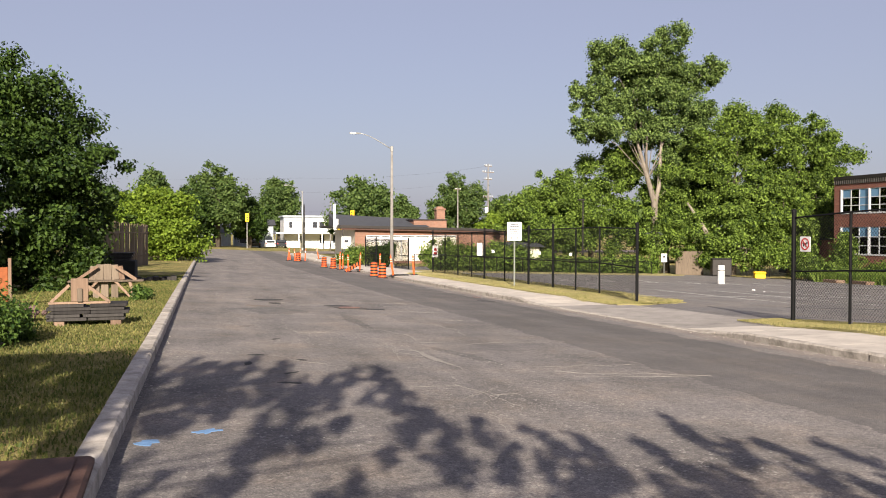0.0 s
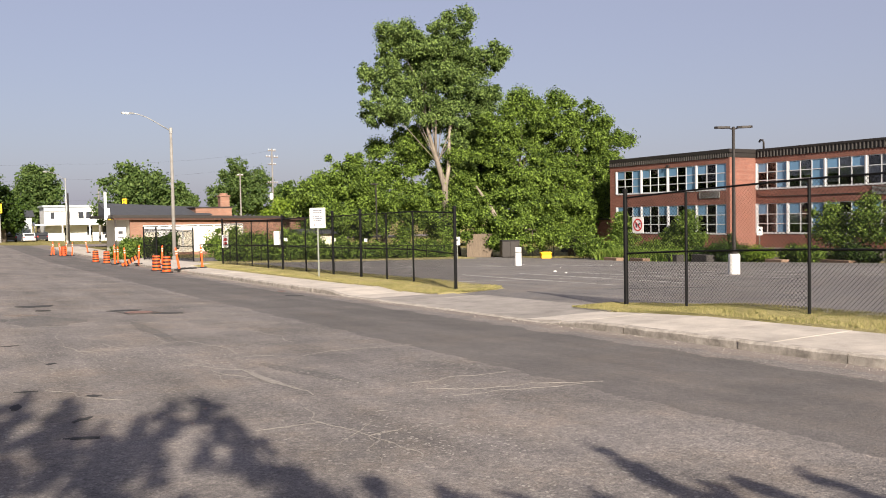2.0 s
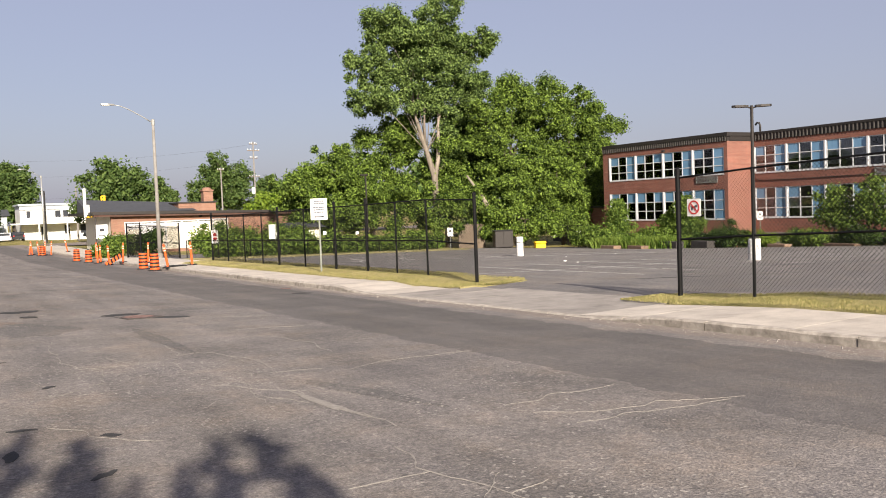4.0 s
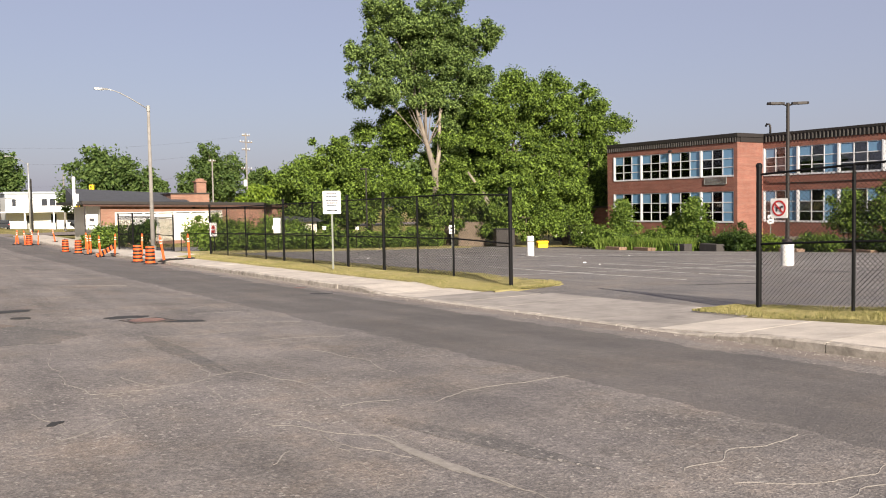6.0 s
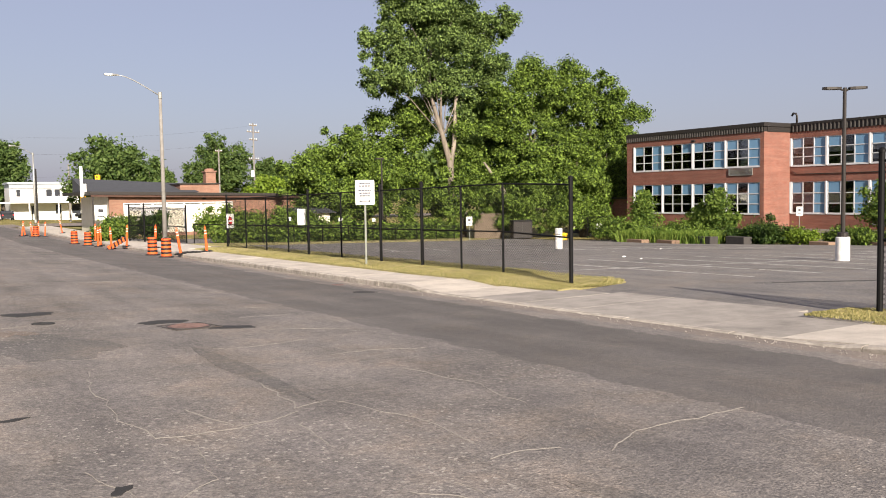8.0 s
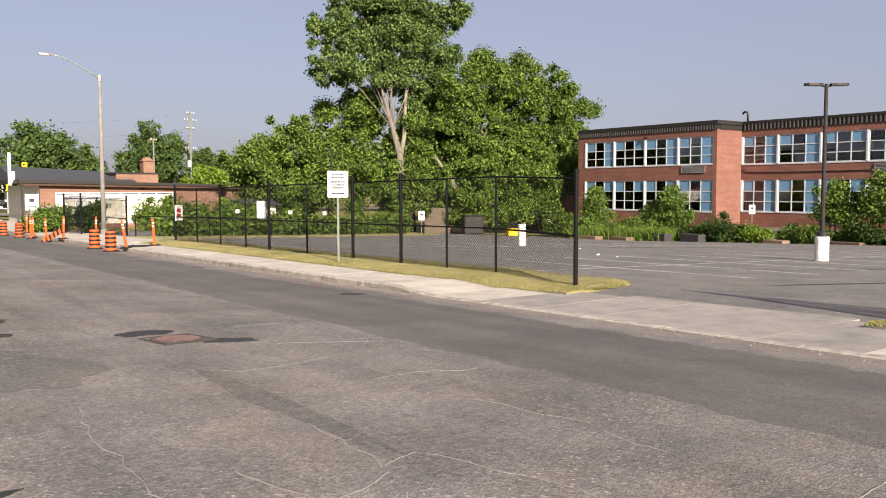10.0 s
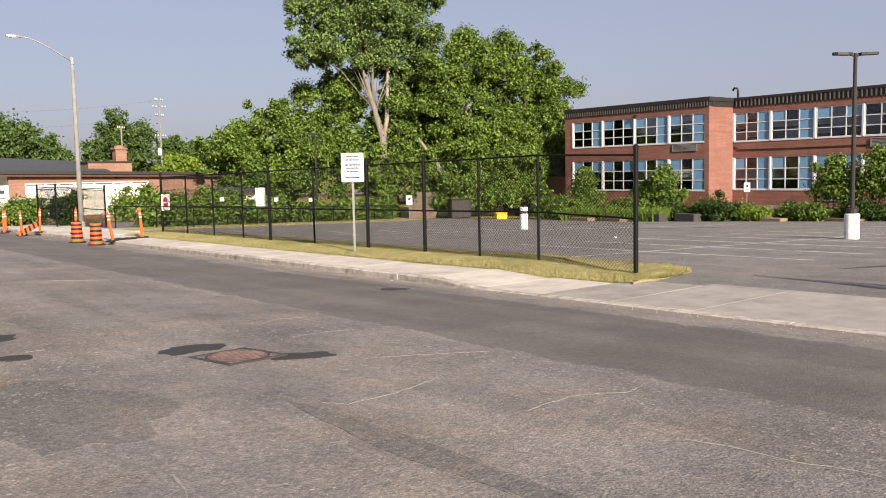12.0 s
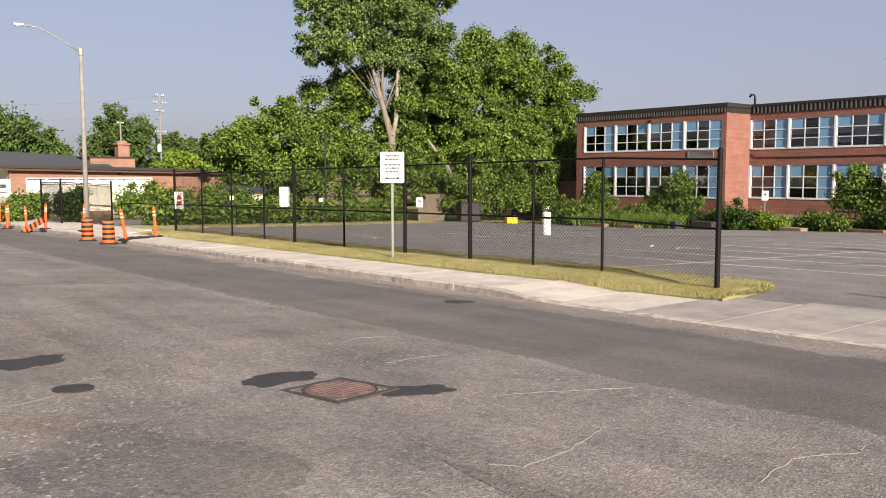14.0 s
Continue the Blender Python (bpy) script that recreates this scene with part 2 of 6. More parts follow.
POLEGREY = concrete("pole_concrete", (0.150, 0.141, 0.130), (0.235, 0.222, 0.206), 2.0)
WHITE = simple("white_paint", (0.720, 0.720, 0.702), 0.5, 0, 0.1, 4, 0.05)
FADED = simple("faded_lot_paint", (0.50, 0.49, 0.46), 0.85, 0, 0.35, 5, 0.3)
SIGNTEXT = simple("grey_sign_lettering", (0.075, 0.075, 0.095), 0.6, 0, 0.2)
INK = simple("sign_ink", (0.03, 0.03, 0.035), 0.6, 0, 0.2)
REDINK = simple("sign_red", (0.45, 0.03, 0.03), 0.55, 0, 0.2)
ORANGE = simple("orange_plastic", (0.718, 0.106, 0.023), 0.5, 0, 0.22, 5, 0.05)
BLACKBAND = simple("black_reflective_band", (0.015, 0.015, 0.016), 0.5, 0, 0.3)
RUBBER = simple("black_rubber", (0.02, 0.02, 0.02), 0.85, 0, 0.3)
SILVER = simple("silver_reflective_band", (0.72, 0.70, 0.66), 0.4, 0.1, 0.1)
RUSTORANGE = simple("faded_orange_board", (0.252, 0.072, 0.021), 0.75, 0, 0.4, 6, 0.2)
YELLOW = simple("yellow_plastic", (0.80, 0.47, 0.02), 0.5, 0, 0.15)
RED = simple("red_cloth", (0.50, 0.02, 0.03), 0.7, 0, 0.2)
BRICK = brickwork("red_brick", (0.232, 0.097, 0.072), (0.176, 0.072, 0.055), (0.212, 0.142, 0.116))
HALLBRICK = brickwork("brown_brick", (0.252, 0.137, 0.097), (0.209, 0.108, 0.078), (0.223, 0.162, 0.126))
FASCIA = simple("dark_brown_metal", (0.032, 0.028, 0.026), 0.5, 0.2, 0.2)
RIBS = simple("grey_fascia_rib", (0.10, 0.092, 0.085), 0.55, 0.2, 0.2)
SHINGLE = simple("charcoal_shingle", (0.055, 0.058, 0.066), 0.85, 0, 0.3, 3, 0.4)
FRAME = simple("white_window_frame", (0.522, 0.531, 0.549), 0.45, 0, 0.12)
GLASS = pane_glass("window_glass", (0.78, 0.80, 0.82), 1.6)
BLUEPANE = simple("blue_glazed_panel", (0.138, 0.267, 0.414), 0.12, 0, 0.12, 0.8, 0.0, 0.8)
BLIND = simple("grey_roller_blind", (0.50, 0.50, 0.51), 0.8, 0, 0.25, 2)
# near-black colour stands in for the shade indoors
ROOM = simple("painted_indoor_shade", (0.045, 0.043, 0.042), 0.9, 0, 0.2, 1)
CREAM = simple("cream_panel", (0.651, 0.616, 0.510), 0.6, 0, 0.12, 2)
SIDING = simple("white_siding", (0.686, 0.686, 0.669), 0.6, 0, 0.1, 2)
GREYSIDE = simple("grey_siding", (0.34, 0.37, 0.39), 0.7, 0, 0.15, 2)
OLDWOOD = wood("weathered_board", (0.094, 0.072, 0.054), (0.217, 0.173, 0.130))
MIDWOOD = wood("brown_timber", (0.13, 0.085, 0.06), (0.28, 0.195, 0.14))
CHARWOOD = wood("black_stained_plank", (0.022, 0.020, 0.020), (0.065, 0.060, 0.057))
RUSTBOARD = simple("rusty_brown_steel", (0.085, 0.045, 0.034), 0.75, 0.1, 0.4, 5, 0.4)
IRON = simple("rusty_cast_iron", (0.150, 0.098, 0.090), 0.75, 0.2, 0.45, 7, 0.5)
IRONDARK = simple("dark_cast_iron", (0.06, 0.052, 0.048), 0.75, 0.2, 0.4, 7, 0.4)
BLUEPAINT = simple("blue_marking_paint", (0.13, 0.24, 0.42), 0.85, 0, 0.4, 9, 0.3)
CARWHITE = simple("white_car_paint", (0.72, 0.73, 0.74), 0.25, 0, 0.06, 2, 0.0, 0.6)
CARDARK = simple("dark_car_paint", (0.03, 0.033, 0.04), 0.25, 0, 0.1, 2, 0.0, 0.6)
LAMPGLASS = simple("lamp_lens", (0.60, 0.62, 0.62), 0.25, 0, 0.1)


# ---- geometry helpers ----
class Geo:
    """Gathers vertices and faces for one mesh."""

    def __init__(self):
        self.v, self.f = [], []

    def add(self, verts, faces):
        n = len(self.v)
        self.v += [tuple(p) for p in verts]
        self.f += [tuple(i + n for i in f) for f in faces]
        return self

    def box(self, x0, x1, y0, y1, z0, z1, m=None, ch=0.0):
        """A box, with its edges chamfered by ch."""
        if ch <= 0:
            p = [Vector((x, y, z)) for z in (z0, z1) for y in (y0, y1) for x in (x0, x1)]
            f = [(0, 2, 3, 1), (4, 5, 7, 6), (0, 1, 5, 4), (2, 6, 7, 3), (0, 4, 6, 2), (1, 3, 7, 5)]
        else:
            p, f = [], []
            for z, inset in ((z0, ch), (z0 + ch, 0), (z1 - ch, 0), (z1, ch)):
                a, b, c, d, k = x0 + inset, x1 - inset, y0 + inset, y1 - inset, ch
                p += [Vector(q) for q in ((a + k, c, z), (b - k, c, z), (b, c + k, z), (b, d - k, z), (b - k, d, z), (a + k, d, z), (a, d - k, z), (a, c + k, z))]
            f.append(tuple(range(7, -1, -1)))
            for r in range(3):
                for i in range(8):
                    j = (i + 1) % 8
                    f.append((r * 8 + i, r * 8 + j, r * 8 + 8 + j, r * 8 + 8 + i))
            f.append(tuple(range(24, 32)))
        if m is not None:
            p = [m @ q for q in p]
        return self.add(p, f)

    def tube(self, points, radii, n=8):
        """A tapered tube through points, closed at both ends."""
        rings, pts = [], [Vector(p) for p in points]
        up = Vector((0.31, 0.17, 0.93))
        for i, p in enumerate(pts):
            d = (pts[min(i + 1, len(pts) - 1)] - pts[max(i - 1, 0)]).normalized()
            a = d.cross(up)
            a = (a if a.length > 0.05 else d.cross(Vector((1, 0, 0)))).normalized()
            b = d.cross(a)
            r = radii[i]
            rings.append([p + (a * math.cos(2 * math.pi * k / n) + b * math.sin(2 * math.pi * k / n)) * r for k in range(n)])
        v = [q for ring in rings for q in ring]
        f = []
        for i in range(len(pts) - 1):
            for k in range(n):
                j = (k + 1) % n
                f.append((i * n + k, i * n + j, i * n + n + j, i * n + n + k))
        f.append(tuple(range(n - 1, -1, -1)))
        f.append(tuple(range(len(v) - n, len(v))))
        return self.add(v, f)

    def lathe(self, profile, n=20, m=None):
        """A solid turned about z from (radius, z) pairs, bottom to top."""
        v = [Vector((r * math.cos(2 * math.pi * k / n), r * math.sin(2 * math.pi * k / n), z)) for r, z in profile for k in range(n)]
        if m is not None:
            v = [m @ q for q in v]
        f = []
        for i in range(len(profile) - 1):
            for k in range(n):
                j = (k + 1) % n
                f.append((i * n + k, i * n + j, i * n + n + j, i * n + n + k))
        f.append(tuple(range(n - 1, -1, -1)))
        f.append(tuple(range(len(v) - n, len(v))))
        return self.add(v, f)

    def slab(self, outline, z0, z1, m=None):
        """A flat outline (x, y) given thickness from z0 to z1."""
        n = len(outline)
        v = [Vector((x, y, z)) for z in (z0, z1) for x, y in outline]
        if m is not None:
            v = [m @ q for q in v]
        f = [tuple(range(n - 1, -1, -1)), tuple(range(n, 2 * n))]
        f += [(i, (i + 1) % n, n + (i + 1) % n, n + i) for i in range(n)]
        return self.add(v, f)

    def mesh(self, name, mat, smooth=False):
        me = bpy.data.meshes.new(name)
        me.from_pydata(self.v, [], self.f)
        me.materials.append(mat)
        if smooth:
            me.polygons.foreach_set("use_smooth", [True] * len(me.polygons))
        me.update()
        return me


def part(name, geo, mat, parent, label="", smooth=False):
    """One mesh object under a thing or a part."""
    me = geo if isinstance(geo, bpy.types.Mesh) else geo.mesh(name, mat, smooth)
    ob = new(name, me)
    ob.parent = parent
    return tagged(ob, label) if label else ob


def thing(name, m, label, category, group="", kind=""):
    """An Empty at a thing's base, to hold its parts."""
    ob = new(name)
    ob.empty_display_size = 0.2
    ob.matrix_world = m
    return tagged(ob, label, category, group, kind)


def whole(name, geo, mat, label, category, group="", kind="", m=None, smooth=False):
    """A thing of one mesh."""
    ob = new(name, geo if isinstance(geo, bpy.types.Mesh) else geo.mesh(name, mat, smooth))
    if m is not None:
        ob.matrix_world = m
    return tagged(ob, label, category, group, kind)


# ---- lie of the land ----
KERB_L, KERB_R = -0.45, 10.7
GATE0, GATE1 = 17.3, 26.6
ROAD_END = 117.0


def walk_edge(y):
    """Outer edge of the pavement: narrower north of the gateway."""
    return 12.85 - 0.55 * smooth_step(y, 24, 30)


def clamp(v, a, b):
    return max(a, min(b, v))


def smooth_step(v, a, b):
    k = clamp((v - a) / (b - a), 0, 1)
    return k * k * (3 - 2 * k)


def road_z(x, y):
    return -0.17 - 0.022 * x - (0.009 + 0.0008 * x) * clamp(y, -10, 30) - 0.012 * clamp(y - 30, 0, 40)


def drop(y):
    """1 where the kerb is lowered for the gateway."""
    return smooth_step(y, GATE0 - 2.2, GATE0) * (1 - smooth_step(y, GATE1, GATE1 + 2.2))


def walk_z(y):
    return road_z(KERB_R, y) + 0.14 - 0.125 * drop(y)


def land_z(x, y):
    if x < KERB_L:
        return road_z(KERB_L, y) + 0.15 + 0.012 * clamp(-x - 1, 0, 8)
    if x < KERB_R:
        return road_z(x, y)
    s = walk_z(y) if x < 15 else road_z(KERB_R, y) + 0.02
    return s - (0.028 + 0.0004 * clamp(y - 30, 0, 28)) * (clamp(x, 15, 62) - 15)


def sheet(name, xs, ys, zf, mat, label, category):
    g = Geo()
    nx = len(xs)
    g.v = [(x, y, zf(x, y)) for y in ys for x in xs]
    g.f = [(j * nx + i, j * nx + i + 1, j * nx + nx + i + 1, j * nx + nx + i) for j in range(len(ys) - 1) for i in range(nx - 1)]
    return whole(name, g, mat, label, category, kind="structure")


def steps(a, b, d):
    n = max(1, round((b - a) / d))
    return [a + (b - a) * i / n for i in range(n + 1)]


def ground_z(x, y):
    inside = KERB_L - 0.17 < x < 66 and -45 < y < 150 or 110 < y < 150
    return (road_z(x, y) if x < KERB_L and inside else land_z(x, y)) - (0.07 if inside else 0.0)


far = [-2500, -900, -300, -120]
sheet("ground", far + steps(-60, -12, 8) + steps(-10, -0.65, 0.85) + [-0.622, -0.612, 0, 4, 10, 13, 15] + steps(18, 66, 6) + [80, 120, 300, 900, 2500],
      [-2500, -600, -120] + steps(-46, 0, 5) + steps(2, 120, 2) + steps(124, 150, 5) + [153, 200, 400, 900, 2500],
      ground_z, VERGE, "flat ground with patchy dry lawn grass", "ground")
sheet("road", steps(KERB_L, KERB_R, 0.9), steps(-40, ROAD_END, 1.5), road_z, ROAD, "worn grey asphalt street with cracks and a newer lane", "road")
sheet("cross_road", steps(-90, 130, 10), steps(ROAD_END, 132, 5), lambda x, y: road_z(clamp(x, -0.4, 10.6), y) + 0.003, ROAD, "grey asphalt cross street at the end", "road")
sheet("parking_lot", [12.3, 15] + steps(16, 58, 2), steps(-25, 74, 1.5), lambda x, y: land_z(max(x, 15.0), y) - (0.05 if x < 14 else 0.0), LOT, "large empty asphalt parking lot", "parking lot")


# ---- kerbs, pavement, lawn strips ----
rng = random.Random(4)


def kerb_line(name, x0, x1, y0, y1, length, label, height, z_of):
    """A row of separate kerb stones with worn, uneven edges."""
    base = thing(name, pose(0, 0, 0), label, "kerb", kind="structure")
    y = y0
    while y < y1:
        ln = length * rng.uniform(0.8, 1.2)
        e = min(y + ln, y1)
        g = Geo()
        n = 9
        rows = []
        for i in range(n + 1):
            yy = y + 0.008 + (e - y - 0.016) * i / n
            zt = z_of(yy) + rng.uniform(-0.006, 0.003)
            zb = road_z(clamp(x0, KERB_L, KERB_R), yy) - 0.2
            c = rng.uniform(0.02, 0.036)
            side = x0 if height > 0 else x1
            other = x1 if height > 0 else x0
            k = c if height > 0 else -c
            rows.append([(side, yy, zb), (side + rng.uniform(-0.006, 0.006), yy, zt - c), (side + k, yy, zt), (other, yy, zt + 0.004), (other, yy, zb)])
        v = [p for r in rows for p in r]
        f = []
        for i in range(n):
            for k in range(5):
                j = (k + 1) % 5
                f.append((i * 5 + k, i * 5 + j, i * 5 + 5 + j, i * 5 + 5 + k))
        f += [(4, 3, 2, 1, 0), tuple(n * 5 + k for k in range(5))]
        g.add(v, f)
        part("kerb_stone", g, KERB, base)
        y = e
    return base


kerb_line("kerb_west", KERB_L - 0.19, KERB_L, -25, ROAD_END - 3, 2.6, "weathered grey concrete kerb beside the lawn", -1, lambda y: road_z(KERB_L, y) + 0.165)
kerb_line("kerb_east", KERB_R, KERB_R + 0.16, -20, ROAD_END - 3, 2.2, "chipped pale concrete kerb beside the pavement", 1, lambda y: walk_z(y) + 0.004)


def pavement():
    base = thing("pavement", pose(0, 0, 0), "pale concrete pavement in jointed slabs", "pavement", kind="structure")
    y = -18.0
    while y < ROAD_END - 4:
        e = y + (1.55 if y < 60 else 6.0)
        g = Geo()
        wide = walk_edge(y) + 0.9 * smooth_step(y, GATE0 - 0.5, GATE0 + 0.9) * (1 - smooth_step(y, GATE1 - 3.4, GATE1 - 1.8))
        wide += 1.7 * smooth_step(y, 52, 54)
        za, zb = walk_z(y + 0.01), walk_z(e - 0.01)
        a, b = KERB_R + 0.168, wide
        j = rng.uniform(-0.004, 0.004)
        v = [(a, y + 0.006, za - 0.1), (b, y + 0.006, za - 0.1), (b, e - 0.006, zb - 0.1), (a, e - 0.006, zb - 0.1)]
        v += [(a, y + 0.006, za + j), (b, y + 0.006, za + j + 0.01), (b, e - 0.006, zb + j + 0.01), (a, e - 0.006, zb + j)]
        g.add(v, [(3, 2, 1, 0), (4, 5, 6, 7), (0, 1, 5, 4), (1, 2, 6, 5), (2, 3, 7, 6), (3, 0, 4, 7)])
        part("slab", g, APRON if GATE0 - 0.4 < y < GATE1 - 1.2 else SLAB, base)
        y = e


pavement()


def strip_lawn(name, outline_lo, outline_hi, ys, label):
    """A low bank of turf between two edges that vary along y."""
    g = Geo()
    n = 7
    for y in ys:
        a, b = outline_lo(y), outline_hi(y)
        for i in range(n):
            k = i / (n - 1)
            x = a + (b - a) * k
            bank = 0.05 * math.sin(math.pi * k) + 0.04 * noise.noise((x * 2.3, y * 2.3, 0))
            g.v.append((x, y, land_z(min(x, 14.9), y) + 0.02 + max(0, bank) - (0.06 if k in (0, 1) else 0)))
    m = len(ys)
    g.f = [(j * n + i, j * n + i + 1, j * n + n + i + 1, j * n + n + i) for j in range(m - 1) for i in range(n - 1)]
    return whole(name, g, STRIP, label, "lawn", kind="structure", smooth=True)


def nose(y, tip, sign):
    """How far a strip reaches towards the lot near its rounded end at the gateway."""
    return math.sqrt(clamp((y - tip) * sign / 1.6, 0.0, 1.0))


def west_edge(y):
    return walk_edge(y) + 0.03


strip_lawn("lawn_strip_north", west_edge, lambda y: west_edge(y) + 0.05 + (16.5 - 1.1 * smooth_step(y, 25.6, 28.5) - west_edge(y)) * nose(y, 25.0, 1) ** 0.5, steps(25.0, 53, 0.35), "straw-coloured mown grass strip under the fence")
strip_lawn("lawn_strip_south", lambda y: walk_edge(y) + 0.05 + 0.5 * smooth_step(y, 17, 18.8), lambda y: walk_edge(y) + 0.6 + 1.7 * nose(y, 18.9, -1), steps(-20, 18.9, 0.35), "straw-coloured mown grass strip under the fence")


def blades(name, count, place, height, mat, label, seed, width=0.012):
    """Many thin grass blades in one mesh; place() gives a root or nothing."""
    r = random.Random(seed)
    g = Geo()
    for _ in range(count):
        p = place(r)
        if p is None:
            continue
        x, y, z = p
        a = r.uniform(0, 6.283)
        h = height * r.uniform(0.4, 1.25)
        w = width * r.uniform(0.6, 1.4)
        lean = r.uniform(0.1, 0.8) * h
        b = r.uniform(0, 6.283)
        n = len(g.v)
        ca, sa, cb, sb = math.cos(a), math.sin(a), math.cos(b), math.sin(b)
        mx, my = x + lean * 0.4 * cb, y + lean * 0.4 * sb
        g.v += [(x - w * ca, y - w * sa, z - 0.01), (x + w * ca, y + w * sa, z - 0.01), (mx - w * 0.7 * ca, my - w * 0.7 * sa, z + h * 0.6),
                (mx + w * 0.7 * ca, my + w * 0.7 * sa, z + h * 0.6), (x + lean * cb, y + lean * sb, z + h)]
        g.f += [(n, n + 1, n + 3, n + 2), (n + 2, n + 3, n + 4)]
    return whole(name, g, mat, label, "grass", kind="stuff")


def verge_spot(r):
    y = 5 + 34 * r.random() ** 1.5
    x = KERB_L - 0.2 - 4.6 * r.random()
    if noise.noise((x * 0.5, y * 0.5, 3)) < r.uniform(-0.9, 0.1):
        return None
    return x, y, land_z(x, y)


blades("verge_grass", 120000, verge_spot, 0.042, VERGEBLADE, "short patchy green lawn grass beside the kerb", 1, 0.009)


def strip_spot(r):
    if r.random() < 0.62:
        y = 25.1 + 27 * r.random() ** 1.4
        a = west_edge(y)
        b = a + (16.3 - 1.0 * smooth_step(y, 25.6, 28.5) - a) * nose(y, 25.0, 1) ** 0.5
    else:
        y = 18.7 - 14 * r.random() ** 1.3
        a, b = walk_edge(y) + 0.05, walk_edge(y) + 0.6 + 1.7 * nose(y, 18.9, -1)
    x = r.uniform(a, b)
    if r.random() < 0.3:
        x = clamp(r.gauss(13.98, 0.16), a, b)
    return x, y, land_z(min(x, 14.9), y) + 0.05


blades("strip_grass", 90000, strip_spot, 0.034, BLADE, "dry yellow-green mown grass along the fence", 2, 0.006)


# ---- markings, patches and covers on the asphalt ----
def blotch(name, x, y, rx, ry, turn, mat, label, category, zf, lift=0.006, seed=0, n=34, ragged=0.26):
    """A thin uneven patch laid on the ground."""
    r = random.Random(seed)
    g = Geo()
    c, s = math.cos(radians(turn)), math.sin(radians(turn))
    ring = []
    for i in range(n):
        a = 2 * math.pi * i / n
        k = 1 + ragged * (1.9 * noise.noise((1.7 * math.cos(a), 1.7 * math.sin(a), seed * 3.7)) + 0.22 * r.uniform(-1, 1))
        u, w = rx * k * math.cos(a), ry * k * math.sin(a)
        ring.append((x + u * c - w * s, y + u * s + w * c))
    v = [(x, y, zf(x, y) + lift + 0.004)] + [(px, py, zf(px, py) + lift) for px, py in ring] + [(px, py, zf(px, py) - 0.02) for px, py in ring]
    f = [(0, 1 + i, 1 + (i + 1) % n) for i in range(n)] + [(1 + i, 1 + n + i, 1 + n + (i + 1) % n, 1 + (i + 1) % n) for i in range(n)]
    g.add(v, f)
    return whole(name, g, mat, label, category, kind="structure")


TAR = "dark fresh tar patch in the worn asphalt"
blotch("tar_patch", 3.70, 23.74, 0.42, 0.26, 8, PATCH, TAR, "road patch", road_z, seed=1)
blotch("tar_patch", 4.50, 22.66, 0.35, 0.22, -15, PATCH, TAR, "road patch", road_z, seed=2)
blotch("tar_patch", 2.0, 25.75, 0.42, 0.30, 20, PATCH, TAR, "road patch", road_z, seed=3)
blotch("tar_patch", 9.4, 27.9, 0.30, 0.2, 10, PATCH, TAR, "road patch", road_z, seed=5)
OLD = "slightly darker older patch in the road surface"
blotch("old_patch", 1.75, 21.6, 0.75, 1.1, 12, OLDPATCH, OLD, "road patch", road_z, 0.004, 6)
blotch("old_patch", 3.42, 18.9, 0.15, 1.8, 0, OLDPATCH, OLD, "road patch", road_z, 0.004, 7)
blotch("rust_stain", 1.55, 23.3, 0.22, 0.45, 20, RUSTROAD, "rust-brown stain in the worn asphalt", "stain", road_z, 0.003, 8, 34, 0.6)
blotch("old_patch", 4.1, 13.0, 0.13, 1.0, 14, OLDPATCH, OLD, "road patch", road_z, 0.004, 9)
blotch("blue_marking", 0.24, 8.05, 0.13, 0.07, 25, BLUEPAINT, "faded blue survey paint sprayed on the asphalt", "road marking", road_z, 0.004, 10, 20, 0.5)
blotch("blue_marking", -0.24, 7.68, 0.09, 0.10, 0, BLUEPAINT, "faded blue survey paint sprayed on the asphalt", "road marking", road_z, 0.004, 11, 16, 0.5)
for k, (px, py) in enumerate(((0.95, 13.2), (1.3, 11.4), (0.8, 12.3), (1.55, 12.6), (1.2, 10.6), (1.0, 17.6), (1.4, 15.3))):
    blotch("oil_spot", px, py, 0.10 + 0.03 * (k % 3), 0.05, 40 * k, PATCH, "small dark oil stain on the asphalt", "stain", road_z, 0.004, 20 + k, 12, 0.35)


def crack(points, wide=1.0, label="pale filled crack wandering across the asphalt"):
    """A thin raised seam through a few points, roughened."""
    r = random.Random(int(points[0][0] * 100))
    path = []
    for (ax, ay), (bx, by) in zip(points, points[1:]):
        for i in range(9):
            k = i / 9
            px, py = ax + (bx - ax) * k, ay + (by - ay) * k
            path.append((px + 0.10 * noise.noise((px * 3, py * 3, 1)) + r.uniform(-0.008, 0.008), py + 0.10 * noise.noise((px * 3, py * 3, 9)) + r.uniform(-0.008, 0.008)))
    g = Geo()
    for i, (x, y) in enumerate(path):
        w = wide * r.uniform(0.002, 0.011)
        dx, dy = (path[min(i + 1, len(path) - 1)][0] - path[max(i - 1, 0)][0], path[min(i + 1, len(path) - 1)][1] - path[max(i - 1, 0)][1])
        q = math.hypot(dx, dy) + 1e-6
        nx, ny = -dy / q * w, dx / q * w
        g.v += [(x + nx, y + ny, road_z(x, y) + 0.002), (x, y, road_z(x, y) + 0.005), (x - nx, y - ny, road_z(x, y) + 0.002)]
    n = len(path)
    g.f = [(i * 3 + k, i * 3 + k + 1, i * 3 + 4 + k, i * 3 + 3 + k) for i in range(n - 1) for k in (0, 1)]
    whole("crack", g, CRACK, label, "crack", kind="structure")


